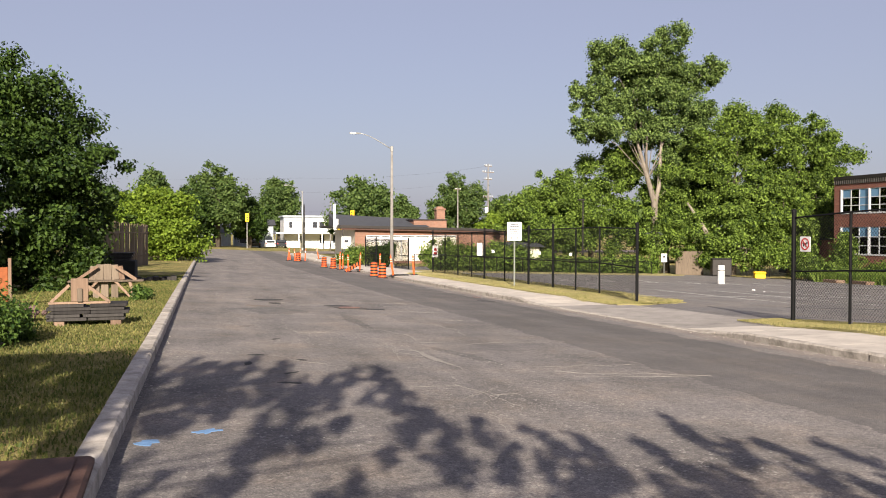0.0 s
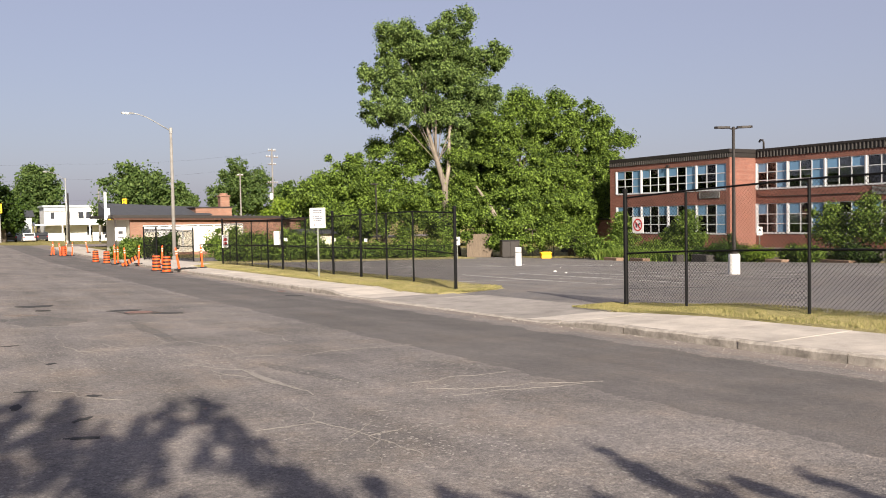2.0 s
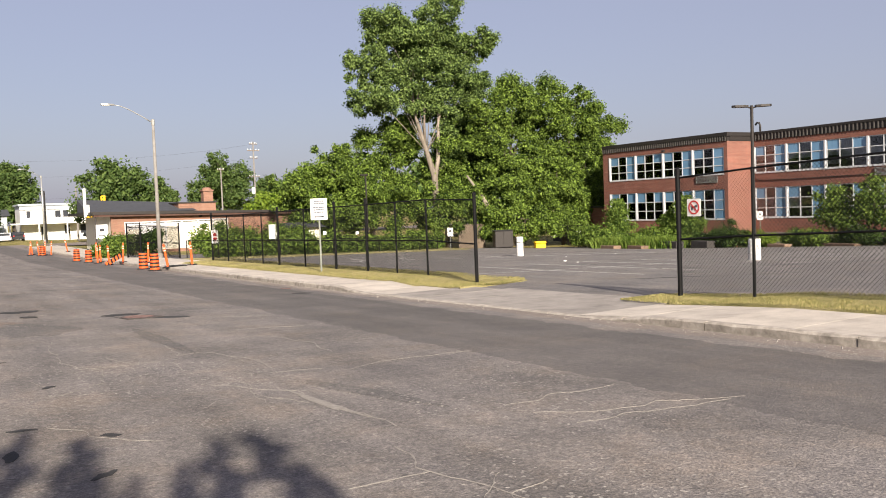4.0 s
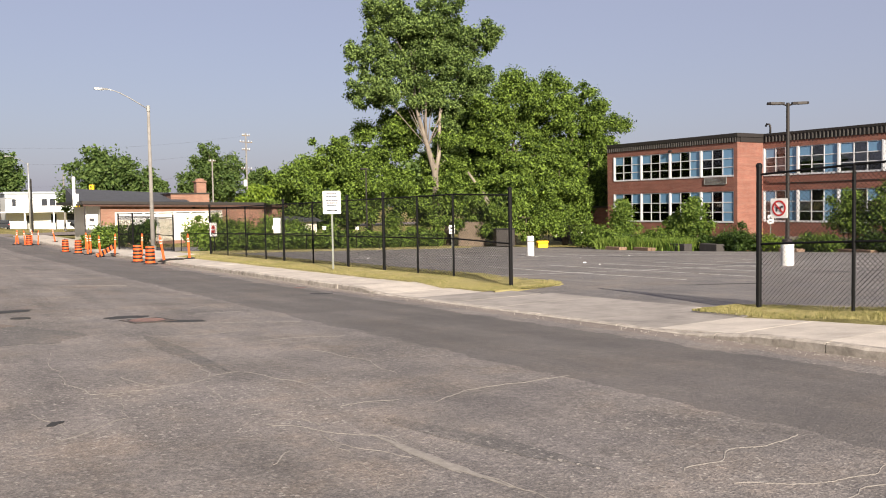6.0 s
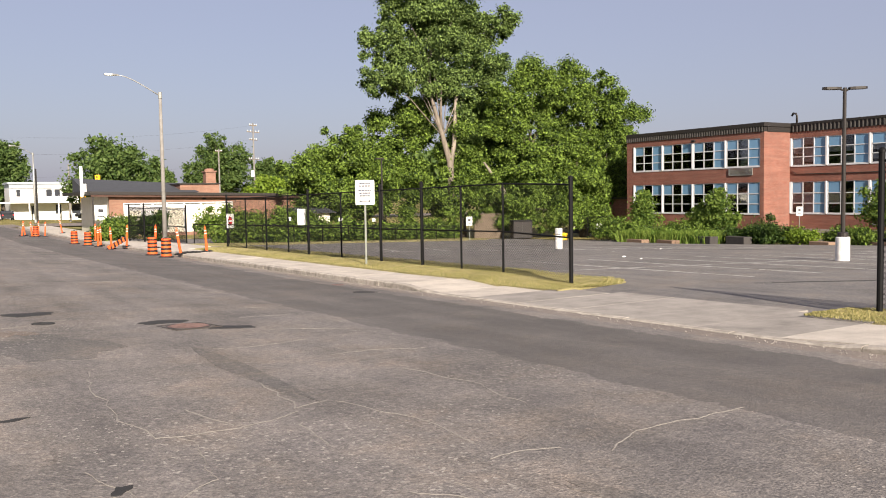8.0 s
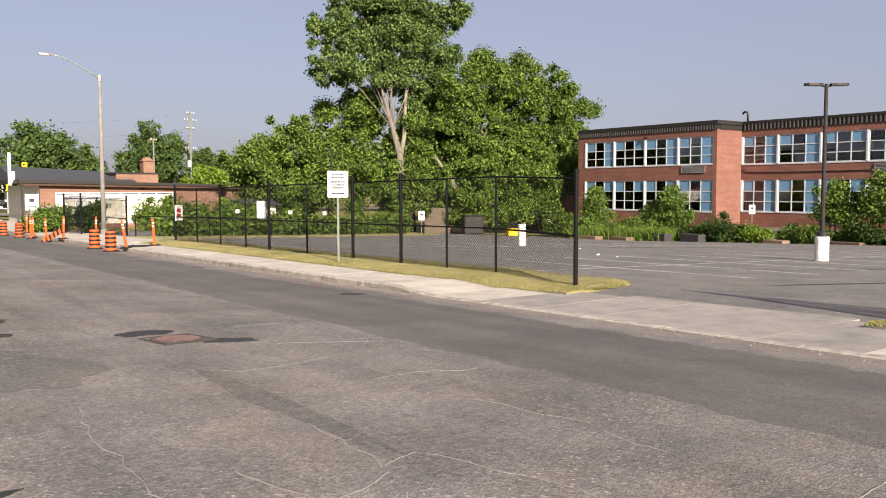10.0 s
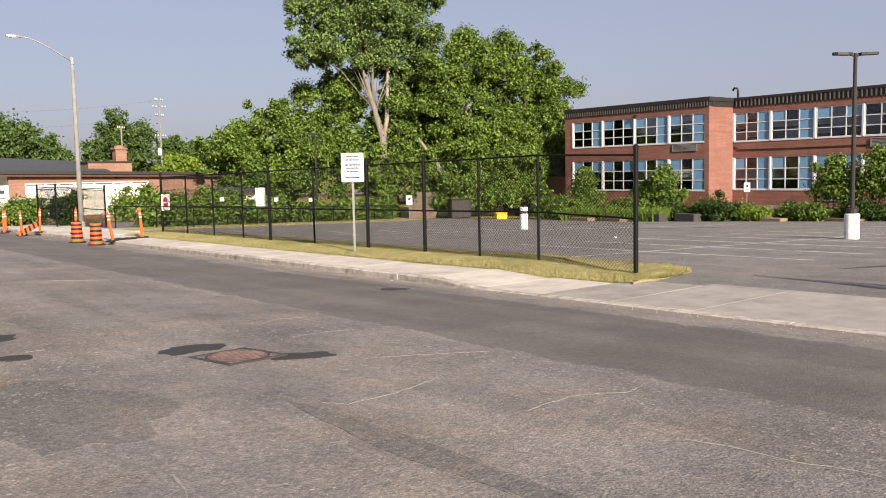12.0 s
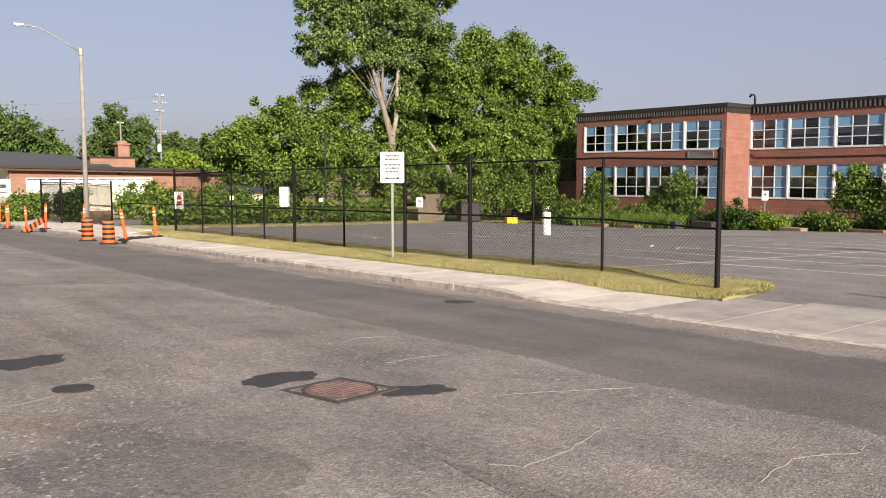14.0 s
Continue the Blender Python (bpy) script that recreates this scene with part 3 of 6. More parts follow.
CRACK = simple("crack_dust", (0.250, 0.231, 0.208), 0.9, 0, 0.3, 20, 0.4)
for run in (
        ((4.6, 14.5), (5.0, 14.7), (5.4, 14.8), (5.9, 14.8), (6.2, 14.9), (6.7, 14.9)),
        ((3.3, 18.2), (3.2, 16.9), (3.6, 17.1)),
        ((3.0, 16.4), (2.9, 15.5)),
        ((2.9, 14.4), (3.2, 13.9), (3.5, 13.5), (3.5, 12.5), (3.7, 11.4)),
        ((4.8, 11.6), (5.4, 11.8), (5.9, 11.8), (6.4, 11.8)),
        ((2.5, 13.2), (2.8, 13.6)),
        ((1.95, 19.6), (1.8, 18.5), (1.85, 16.5), (2.5, 16.4), (3.25, 16.8)),
        ((2.35, 17.3), (2.5, 16.45)),
        ((3.7, 14.7), (4.0, 14.75), (4.35, 14.7)),
        ((2.6, 23.5), (3.1, 23.95)),
        ((4.9, 22.1), (5.6, 21.9), (6.3, 21.6)),
        ((5.0, 23.8), (6.0, 24.0)),
        ((4.7, 19.5), (5.3, 19.6), (5.7, 19.5), (6.1, 19.4)),
        ((3.6, 20.7), (3.7, 20.5), (4.2, 20.6), (4.8, 20.8), (5.0, 21.0)),
        ((3.3, 10.9), (3.2, 10.3), (3.4, 9.1), (3.4, 8.5)),
        ((4.9, 10.7), (5.7, 10.7), (6.8, 10.6)),
        ((2.6, 10.1), (3.3, 10.2)),
        ((3.6, 17.0), (3.9, 16.0), (3.8, 15.0)),
        ((5.0, 18.2), (5.2, 17.0), (5.0, 15.8)),
):
    crack(run, 1.05)
crk = random.Random(41)
for i in range(18):
    px, py, a = crk.uniform(0.6, 6.4), 7.5 + 32 * crk.random() ** 1.3, crk.uniform(0, 6.283)
    run = [(px, py)]
    for k in range(crk.randint(2, 5)):
        a += crk.uniform(-0.7, 0.7)
        px, py = clamp(px + 0.45 * math.cos(a), 0.2, 9.6), py + 0.45 * math.sin(a)
        run.append((px, py))
    crack(run, 0.5)
blotch("pale_patch", 3.52, 12.75, 0.05, 0.6, 4, CRACK, "pale worn streak of filler in the asphalt", "road patch", road_z, 0.004, 33, 26, 0.6)


def manhole(x, y, label, r=0.31, frame_size=0.74, turn=12):
    z = road_z(x, y)
    t = thing("manhole_cover", pose(x, y, z, -1.0, 1.9, turn), label, "manhole")
    if frame_size:
        h = frame_size / 2
        g = Geo()
        for a, b, c, d in ((-h, h, -h, -h + 0.05), (-h, h, h - 0.05, h), (-h, -h + 0.05, -h + 0.05, h - 0.05), (h - 0.05, h, -h + 0.05, h - 0.05)):
            g.box(a, b, c, d, -0.03, 0.012)
        part("frame", g, IRONDARK, t, "dark cast-iron frame")
        part("surround", Geo().box(-h + 0.05, h - 0.05, -h + 0.05, h - 0.05, -0.03, 0.006), OLDPATCH, t)
    part("cover", Geo().lathe([(r, -0.02), (r, 0.012), (r - 0.015, 0.018)], 28), IRON, t, "rusty reddish cast-iron disc")
    ring = Geo()
    ring.lathe([(r + 0.025, -0.02), (r + 0.025, 0.013), (r + 0.004, 0.013), (r + 0.004, -0.01)], 28)
    part("rim", ring, IRONDARK, t)
    for i in range(-4, 5):
        w = math.sqrt(max(0.0, (r - 0.04) ** 2 - (i * 0.065) ** 2))
        if w > 0.05:
            part("rib", Geo().box(-w, w, i * 0.065 - 0.012, i * 0.065 + 0.012, 0.015, 0.025), IRON, t)


manhole(3.95, 23.02, "rusty round manhole cover in a square frame")
for x, y in ((2.08, 24.3), (9.9, 30.4)):
    whole("valve_cover", Geo().lathe([(0.17, -0.02), (0.17, 0.010), (0.15, 0.014), (0.15, 0.008), (0.02, 0.008), (0.02, 0.014), (0.0, 0.014)], 20), IRON if x > 5 else PATCH,
          "small round dark iron valve cover in the road", "valve cover", "valve covers", m=pose(x, y, road_z(x, y), -1, 1.8, 0))


def lot_line(x0, y0, x1, y1):
    d = math.hypot(x1 - x0, y1 - y0)
    g = Geo()
    nx, ny = -(y1 - y0) / d * 0.05, (x1 - x0) / d * 0.05
    n = max(2, int(d / 1.2))
    r = random.Random(int(x0 * 10))
    for i in range(n + 1):
        k = i / n
        x, y = x0 + (x1 - x0) * k, y0 + (y1 - y0) * k
        q = r.uniform(0.6, 1.2)
        g.v += [(x + nx * q, y + ny * q, land_z(x, y) + 0.006), (x - nx * q, y - ny * q, land_z(x, y) + 0.006)]
    g.f = [(i * 2, i * 2 + 1, i * 2 + 3, i * 2 + 2) for i in range(n)]
    whole("parking_line", g, FADED, "faded white painted parking bay line", "parking line", "parking bay lines", kind="structure")


lot_line(15.9, 30.4, 48.0, 30.7)
for i in range(9):
    lot_line(20.2 + i * 3.1, 30.6, 20.3 + i * 3.1, 35.7)
    lot_line(20.2 + i * 3.1, 30.3, 20.15 + i * 3.1, 25.3)
lot_line(20, 47, 46, 44)
for i in range(8):
    lot_line(21 + i * 2.75, 46.9 - i * 0.32, 22.2 + i * 2.75, 51.8 - i * 0.32)


for i, (x, y, a, b, turn) in enumerate(((20.6, 23.0, 2.6, 0.09, -18), (23.5, 27.6, 2.6, 0.10, -12), (30.0, 25.4, 3.2, 0.09, -8), (33.2, 34.6, 3.6, 0.12, -14), (38.0, 42.0, 4.0, 0.14, -20), (27.0, 47.5, 2.8, 0.12, -12), (43.0, 52.0, 4.2, 0.16, -25), (46.0, 37.0, 4.5, 0.14, -30), (35.5, 55.0, 3.0, 0.14, -20))):
    blotch("tar_seam", x, y, a, b, turn, OLDPATCH if i % 2 else PATCH, "dark sealed seam across the lot's asphalt", "tar seam", land_z, 0.005, 50 + i, 30, 0.5)
sheet("far_lawn", steps(50, 62, 3), steps(70.5, 80, 2), lambda x, y: land_z(x, y) + 0.05, VERGE, "strip of lawn at the foot of the trees", "lawn")


def crumbs(name, count, spot, label, seed):
    """Loose crumbs of stone and broken kerb lying in the gutter."""
    r = random.Random(seed)
    g = Geo()
    for _ in range(count):
        x, y = spot(r)
        z, k = road_z(clamp(x, KERB_L, KERB_R), y), 0.003 + 0.012 * r.random() ** 3
        q = [r.uniform(0.6, 1.4) * k for _ in range(5)]
        n = len(g.v)
        g.v += [(x - q[0], y - q[1] * 0.5, z), (x + q[1], y - q[2] * 0.6, z), (x, y + q[3], z), (x + 0.2 * q[0], y, z + q[4])]
        g.f += [(n, n + 1, n + 3), (n + 1, n + 2, n + 3), (n + 2, n, n + 3)]
    whole(name, g, CRACK, label, "gravel", kind="stuff")


crumbs("gutter_gravel", 3600, lambda r: (KERB_R - 0.02 - abs(r.gauss(0, 0.22)), 7 + 38 * r.random()), "pale stone crumbs and grit in the gutter", 61)
crumbs("gutter_gravel", 110, lambda r: (KERB_L + 0.03 + abs(r.gauss(0, 0.12)), 5.5 + 25 * r.random()), "pale stone crumbs and grit in the gutter", 62)


# ---- chain-link fences ----
def fence(name, posts, height, label, tall=(), cell=0.062, wire=0.0036, mid=True, mesh_mat=None, top_drop=0.0):
    """Posts, rails and woven wire panels along a line of (x, y, z) post feet."""
    base = thing(name, pose(0, 0, 0), label, "fence")
    for i, (x, y, z) in enumerate(posts):
        big = i in tall
        r = 0.052 if big else 0.032
        h = height + (0.17 if big else 0.02)
        part("post", Geo().lathe([(r, -0.3), (r, h - 0.02), (r * 0.7, h)], 10, pose(x, y, z)), BLACK, base, smooth=False)
        if big:
            part("post_cap", Geo().lathe([(r * 1.25, h - 0.03), (r * 1.2, h + 0.01), (r * 0.5, h + 0.05)], 10, pose(x, y, z)), BLACK, base)
    for (ax, ay, az), (bx, by, bz) in zip(posts, posts[1:]):
        a, b = Vector((ax, ay, az)), Vector((bx, by, bz))
        up = Vector((0, 0, 1))
        part("top_rail", Geo().tube([a + up * height, b + up * height], [0.022, 0.022], 8), BLACK, base)
        if mid:
            part("mid_rail", Geo().tube([a + up * height * 0.47, b + up * height * 0.47], [0.022, 0.022], 8), BLACK, base)
        ln = (Vector((bx, by, 0)) - Vector((ax, ay, 0))).length
        g = Geo()
        side = (Vector((bx, by, 0)) - Vector((ax, ay, 0))).normalized().cross(up) * wire
        lo, hi = 0.05, height
        step = cell * 1.4142
        n = int((ln + hi - lo) / step) + 1
        for sgn in (1, -1):
            for i in range(n + 1):
                s0 = i * step - (hi - lo)
                u0, u1 = max(0.0, s0), min(ln, s0 + (hi - lo))
                if u1 - u0 < 0.02:
                    continue
                w0, w1 = lo + (u0 - s0), lo + (u1 - s0)
                if sgn < 0:
                    u0, u1 = ln - u0, ln - u1
                p, q = a.lerp(b, u0 / ln) + up * w0, a.lerp(b, u1 / ln) + up * w1
                d = (q - p).normalized().cross(side).normalized() * wire
                k = len(g.v)
                g.v += [tuple(c) for c in (p + side, p - side * 0.5 + d, p - side * 0.5 - d, q + side, q - side * 0.5 + d, q - side * 0.5 - d)]
                g.f += [(k, k + 1, k + 4, k + 3), (k + 1, k + 2, k + 5, k + 4), (k + 2, k, k + 3, k + 5)]
        part("wire_mesh", g, mesh_mat or BLACK, base)
    return base


def foot(x, y, lift=0.0):
    return (x, y, land_z(min(x, 14.9), y) + 0.03 + lift) if x < 15 else (x, y, land_z(x, y) + lift)


north = [25.85, 28.64, 30.7, 32.93, 35.68, 38.8, 41.85, 44.0, 46.6, 49.3, 52.1]
fence("chain_link_fence", [foot(14.02, y) for y in north], 2.44, "tall black chain-link fence beside the parking lot", (0, 3, 4, 6, 10))
south = [18.07, 16.17, 13.13, 10.1, 7.05, 4.0, 0.95, -2.1, -5.15, -8.2, -11.2, -14.2]
fence("chain_link_fence", [foot(14.03, y, 0.08) for y in south], 2.46, "tall black chain-link fence beside the gateway", (0, 4, 8, 11))
fence("chain_link_fence", [foot(*p) for p in ((15.7, 63.9), (17.0, 61.0), (19.6, 62.2), (22.2, 63.4), (24.8, 64.6), (27.4, 65.8), (30.0, 67.0), (32.6, 68.2), (35.2, 69.4), (37.8, 70.6), (40.4, 71.8))],
      1.2, "low black chain-link fence in front of the hedge", (), 0.1, 0.004, False)
cage = [(12.7, 68.2), (13.1, 65.8), (15.4, 64.6)]
fence("enclosure_fence", [foot(*p) for p in cage], 2.2, "black chain-link enclosure beside the street lamp", (0, 1, 2), 0.062, 0.005)
fence("enclosure_fence", [foot(*p) for p in ((12.7, 68.2), (14.8, 68.8), (15.4, 64.6))], 2.1, "black chain-link enclosure beside the street lamp", (), 0.062, 0.005)
fence("chain_link_fence", [(51.0, 76.0, -2.75), (53.0, 75.2, -2.8), (55.2, 74.5, -2.8), (57.4, 73.8, -2.8), (59.4, 73.2, -2.8)], 1.9, "black chain-link fence at the foot of the trees", (0, 4), 0.1, 0.006)


# ---- signs ----
def plate(w, h, r=0.03, t=0.004, n=5):
    """A rounded sheet-metal plate facing -y, its foot at z = 0."""
    out = []
    for cx, cz, a0 in ((w / 2 - r, r, -90), (w / 2 - r, h - r, 0), (-w / 2 + r, h - r, 90), (-w / 2 + r, r, 180)):
        for i in range(n):
            a = radians(a0 + 90 * i / (n - 1))
            out.append((cx + r * math.cos(a), cz + r * math.sin(a)))
    m = Matrix(((1, 0, 0, 0), (0, 0, 1, 0), (0, 1, 0, 0), (0, 0, 0, 1)))
    return Geo().slab(out, -t, t, m)


def bar(parent, x, z, w, h, mat=None, name="lettering"):
    part(name, Geo().box(x - w / 2, x + w / 2, -0.0085, -0.0055, z - h / 2, z + h / 2), mat or INK, parent)


def parking_sign():
    x, y = 13.09, 34.97
    z = land_z(x, y) + 0.03
    t = thing("parking_sign", pose(x, y, z, 0, 0, -28), "white rectangular parking sign on a galvanised post", "sign")
    g = Geo()
    g.box(-0.03, 0.03, -0.015, -0.010, -0.2, 2.75).box(-0.03, -0.022, -0.010, 0.02, -0.2, 2.75).box(0.022, 0.03, -0.010, 0.02, -0.2, 2.75)
    part("post", g, POSTGREY, t)
    p = part("sign_plate", plate(0.62, 0.80), WHITE, t)
    p.location = (0, -0.025, 1.97)
    for z0, w in ((0.70, 0.36), (0.61, 0.40), (0.47, 0.44), (0.38, 0.38), (0.29, 0.36)):
        r = random.Random(int(w * 1000 + z0 * 100))
        a = -w / 2
        while a < w / 2 - 0.03:
            l = r.uniform(0.04, 0.12)
            l = min(l, w / 2 - a)
            bar(p, a + l / 2, z0, l * 0.86, 0.05, SIGNTEXT)
            a += l
    bar(p, 0, 0.12, 0.28, 0.03, name="arrow_shaft")
    m = Matrix(((1, 0, 0, 0), (0, 0, 1, 0), (0, 1, 0, 0), (0, 0, 0, 1)))
    for s in (-1, 1):
        part("arrow_head", Geo().slab([(s * 0.12, 0.08), (s * 0.21, 0.12), (s * 0.12, 0.16)][::s], -0.0085, -0.0055, m), INK, p)
    for zz in (0.08, 0.70):
        part("bolt", Geo().lathe([(0.012, 0), (0.008, 0.006)], 8, pose(0, -0.006, zz, 90, 0, 0)), GALV, p)


parking_sign()


def ring_geo(r0, r1, n=28):
    g = Geo()
    m = Matrix(((1, 0, 0, 0), (0, 0, 1, 0), (0, 1, 0, 0), (0, 0, 0, 1)))
    for i in range(n):
        a, b = 2 * math.pi * i / n, 2 * math.pi * (i + 1) / n
        g.slab([(r0 * math.cos(a), r0 * math.sin(a)), (r1 * math.cos(a), r1 * math.sin(a)), (r1 * math.cos(b), r1 * math.sin(b)), (r0 * math.cos(b), r0 * math.sin(b))], -0.010, -0.006, m)
    return g


def no_dogs_sign():
    t = thing("no_dogs_sign", pose(13.985, 17.6, 1.05, 0, 0, -90), "square white no-dogs sign wired to the fence", "sign")
    part("sign_plate", plate(0.36, 0.36, 0.02), WHITE, t)
    o = part("prohibition_ring", ring_geo(0.115, 0.145), REDINK, t)
    o.location = (0, 0, 0.18)
    g = Geo().box(-0.125, 0.125, -0.012, -0.0065, -0.013, 0.013, pose(0, 0, 0.18, 0, 45, 0))
    part("prohibition_bar", g, REDINK, t)
    d = Geo()
    d.box(-0.065, 0.05, -0.0095, -0.0055, 0.165, 0.205).box(0.035, 0.085, -0.0095, -0.0055, 0.19, 0.225)
    for lx in (-0.06, -0.04, 0.02, 0.04):
        d.box(lx - 0.006, lx + 0.009, -0.0095, -0.0055, 0.12, 0.165)
    d.box(-0.09, -0.065, -0.0095, -0.0055, 0.195, 0.207)
    part("dog_symbol", d, INK, t)


no_dogs_sign()
t = thing("notice_board", pose(13.95, 42.35, 0.31, 0, 0, -40), "small white upright notice wired to the fence", "sign")
part("sign_plate", plate(0.35, 0.65, 0.02), WHITE, t)
t = thing("symbol_sign", pose(14.14, 51.95, -0.05, 0, 0, -30), "white sign with two dark red symbols on the fence end", "sign")
part("sign_plate", plate(0.36, 0.72, 0.02), WHITE, t)
for zz, s in ((0.46, 1), (0.25, -1)):
    m = Matrix(((1, 0, 0, 0), (0, 0, 1, 0), (0, 1, 0, 0), (0, 0, 0, 1)))
    tri = [(-0.10, zz - 0.07 * s), (0.10, zz - 0.07 * s), (0.10, zz), (0.04, zz + 0.12 * s), (-0.04, zz + 0.12 * s), (-0.10, zz)]
    part("symbol", Geo().slab(tri if s > 0 else tri[::-1], -0.010, -0.006, m), REDINK, t)


def post_sign(x, y, z, h, w, ph, turn, label, post_mat=None):
    t = thing("post_sign", pose(x, y, z, 0, 0, turn), label, "sign", "small white signs on posts")
    part("post", Geo().box(-0.03, 0.03, -0.02, 0.02, -0.2, h, ch=0.005), post_mat or POSTGREY, t)
    p = part("sign_plate", plate(w, ph, 0.02), WHITE, t)
    p.location = (0, -0.028, h - ph)
    bar(p, 0, ph * 0.62, w * 0.4, ph * 0.22)
    bar(p, 0, ph * 0.25, w * 0.6, ph * 0.06)
    return t


post_sign(40.2, 69.2, land_z(40, 69.2), 2.0, 0.5, 0.75, -30, "white sign on a pale post beside the hedge")
post_sign(61.2, 72.6, -2.7, 2.0, 0.45, 0.75, -40, "white sign on a grey post beside the dark shed")
post_sign(58.6, 51.0, land_z(58.6, 51), 2.9, 0.45, 0.7, -50, "white sign on a post among the shrubs")
post_sign(12.4, 76.0, land_z(12.4, 76), 2.4, 0.85, 1.1, -15, "large white sign on two posts beside the shrub")
for x, y, w in ((55.9, 74.3, 0.52), (58.6, 73.5, 0.52), (21.8, 63.2, 0.24), (26.5, 65.3, 0.26), (30.0, 66.9, 0.26)):
    t = thing("notice_board", pose(x, y - 0.05, land_z(x, y) + (1.0 if w > 0.5 else 1.5), 0, 0, -25), "small white notice wired to the chain-link fence", "sign", "notices on the far fence")
    part("sign_plate", plate(w, w, 0.02), WHITE, t)


# ---- bollards and lamps in the lot ----
def concrete_base(name, x, y, label, h=0.85, r=0.23):
    t = thing(name, pose(x, y, land_z(x, y)), label, "bollard")
    part("pillar", Geo().lathe([(r, -0.1), (r, h - 0.03), (r - 0.03, h)], 20), WHITECON, t)
    return t


t = concrete_base("bollard", 31.3, 47.0, "white painted concrete pillar with a dark collar", 0.82, 0.21)
part("collar", Geo().lathe([(0.18, 0.82), (0.18, 0.86)], 18), BLACK, t)
part("cap", Geo().lathe([(0.21, 0.86), (0.21, 1.14), (0.18, 1.17)], 18), WHITECON, t)
t = concrete_base("concrete_bollard", 31.0, 29.65, "white painted concrete base under the lot lamp", 0.93, 0.26)


def lot_lamp(x, y):
    z = land_z(x, y) + 0.93
    t = thing("lot_lamp", pose(x, y, z, 0, 0, -35), "dark brown twin-head lamp pole on a concrete base", "lamp")
    part("base_plate", Geo().lathe([(0.2, 0), (0.2, 0.16), (0.13, 0.19)], 14), FASCIA, t)
    part("pole", Geo().tube([(0, 0, 0.15), (0, 0, 5.72)], [0.085, 0.065], 10), FASCIA, t)
    for s in (-1, 1):
        part("bracket", Geo().tube([(0, 0, 5.60), (s * 0.34, 0, 5.70)], [0.035, 0.03], 8), FASCIA, t)
        g = Geo()
        g.slab([(0.26, -0.12), (0.45, -0.17), (0.82, -0.15), (0.93, -0.06), (0.93, 0.06), (0.82, 0.15), (0.45, 0.17), (0.26, 0.12)], 5.64, 5.73, pose(0, 0, 0, 0, -1, 0 if s > 0 else 180))
        part("lamp_head", g, FASCIA, t)


lot_lamp(31.0, 29.65)


# ---- street lamps, poles, wires ----
def street_lamp(x, y, z, h, arm, turn, label, mat, head=0.75):
    t = thing("street_lamp", pose(x, y, z, 0, 0, turn), label, "street lamp", "street lamps")
    part("pole", Geo().tube([(0, 0, -0.3), (0, 0, h * 0.5), (0, 0, h)], [0.15, 0.12, 0.09], 12), mat, t, smooth=True)
    part("base_cover", Geo().lathe([(0.20, 0.0), (0.20, 0.35), (0.16, 0.42)], 12), mat, t)
    part("bracket", Geo().lathe([(0.12, h - 0.25), (0.12, h + 0.12), (0.05, h + 0.16)], 10), GALV, t)
    pts = [(-arm * k, 0, h - 0.1 + rise) for k, rise in ((0, 0.0), (0.2, 0.33), (0.45, 0.72), (0.62, 0.94), (0.76, 1.07), (0.9, 1.12))]
    part("arm", Geo().tube(pts, [0.04, 0.038, 0.036, 0.034, 0.032, 0.03], 8), GALV, t, smooth=True)
    x1, z1 = pts[-1][0], pts[-1][2]
    part("lamp_head", Geo().slab([(x1 + 0.1, -0.05), (x1 + 0.1, 0.05), (x1 - head * 0.4, 0.14), (x1 - head, 0.09), (x1 - head, -0.09), (x1 - head * 0.4, -0.14)][::-1], z1 - 0.05, z1 + 0.05), GALV, t)
    part("lens", Geo().slab([(x1 - head * 0.3, -0.1), (x1 - head * 0.3, 0.1), (x1 - head * 0.9, 0.07), (x1 - head * 0.9, -0.07)][::-1], z1 - 0.08, z1 - 0.052), LAMPGLASS, t)
    return t


street_lamp(14.12, 64.8, -1.35, 9.35, 2.85, 4, "grey concrete street lamp with a curved steel arm", POLEGREY)
street_lamp(15.5, 140.0, -1.4, 9.5, 2.6, 12, "far steel street lamp at the crossing", GALV)


def utility_pole(x, y, z, h, arms, label, box=False):
    t = thing("utility_pole", pose(x, y, z, 0, 0, 20), label, "utility pole", "utility poles")
    part("pole", Geo().tube([(0, 0, -0.3), (0, 0, h)], [0.17, 0.11], 8), POLEGREY, t)
    for zz, w in arms:
        part("crossarm", Geo().box(-w, w, -0.06, 0.06, zz - 0.06, zz + 0.06), OLDWOOD, t)
        for s in (-0.9, -0.45, 0.45, 0.9):
            part("insulator", Geo().lathe([(0.05, zz + 0.06), (0.08, zz + 0.18), (0.03, zz + 0.3)], 6, pose(s * w, 0, 0)), LAMPGLASS, t)
    if box:
        part("transformer", Geo().lathe([(0.26, h * 0.42), (0.30, h * 0.43), (0.30, h * 0.475), (0.2, h * 0.49)], 12, pose(-0.5, -0.2, 0)), WHITE, t)
    return t


utility_pole(49.8, 147.5, -1.4, 15.4, ((15.0, 0.8), (13.9, 1.3), (12.6, 0.8), (9.4, 1.1)), "tall weathered utility pole with crossarms", True)
utility_pole(47.2, 158.0, -1.4, 11.6, ((11.2, 0.7),), "plain weathered utility pole behind the hall")
utility_pole(16.0, 142.0, -1.4, 7.5, (), "thin grey pole at the crossing")
utility_pole(21.5, 150.0, -1.4, 8.5, (), "thin grey pole at the crossing")
utility_pole(66.5, 86.0, -2.5, 8.5, ((8.2, 0.5),), "pale utility pole behind the school", True)


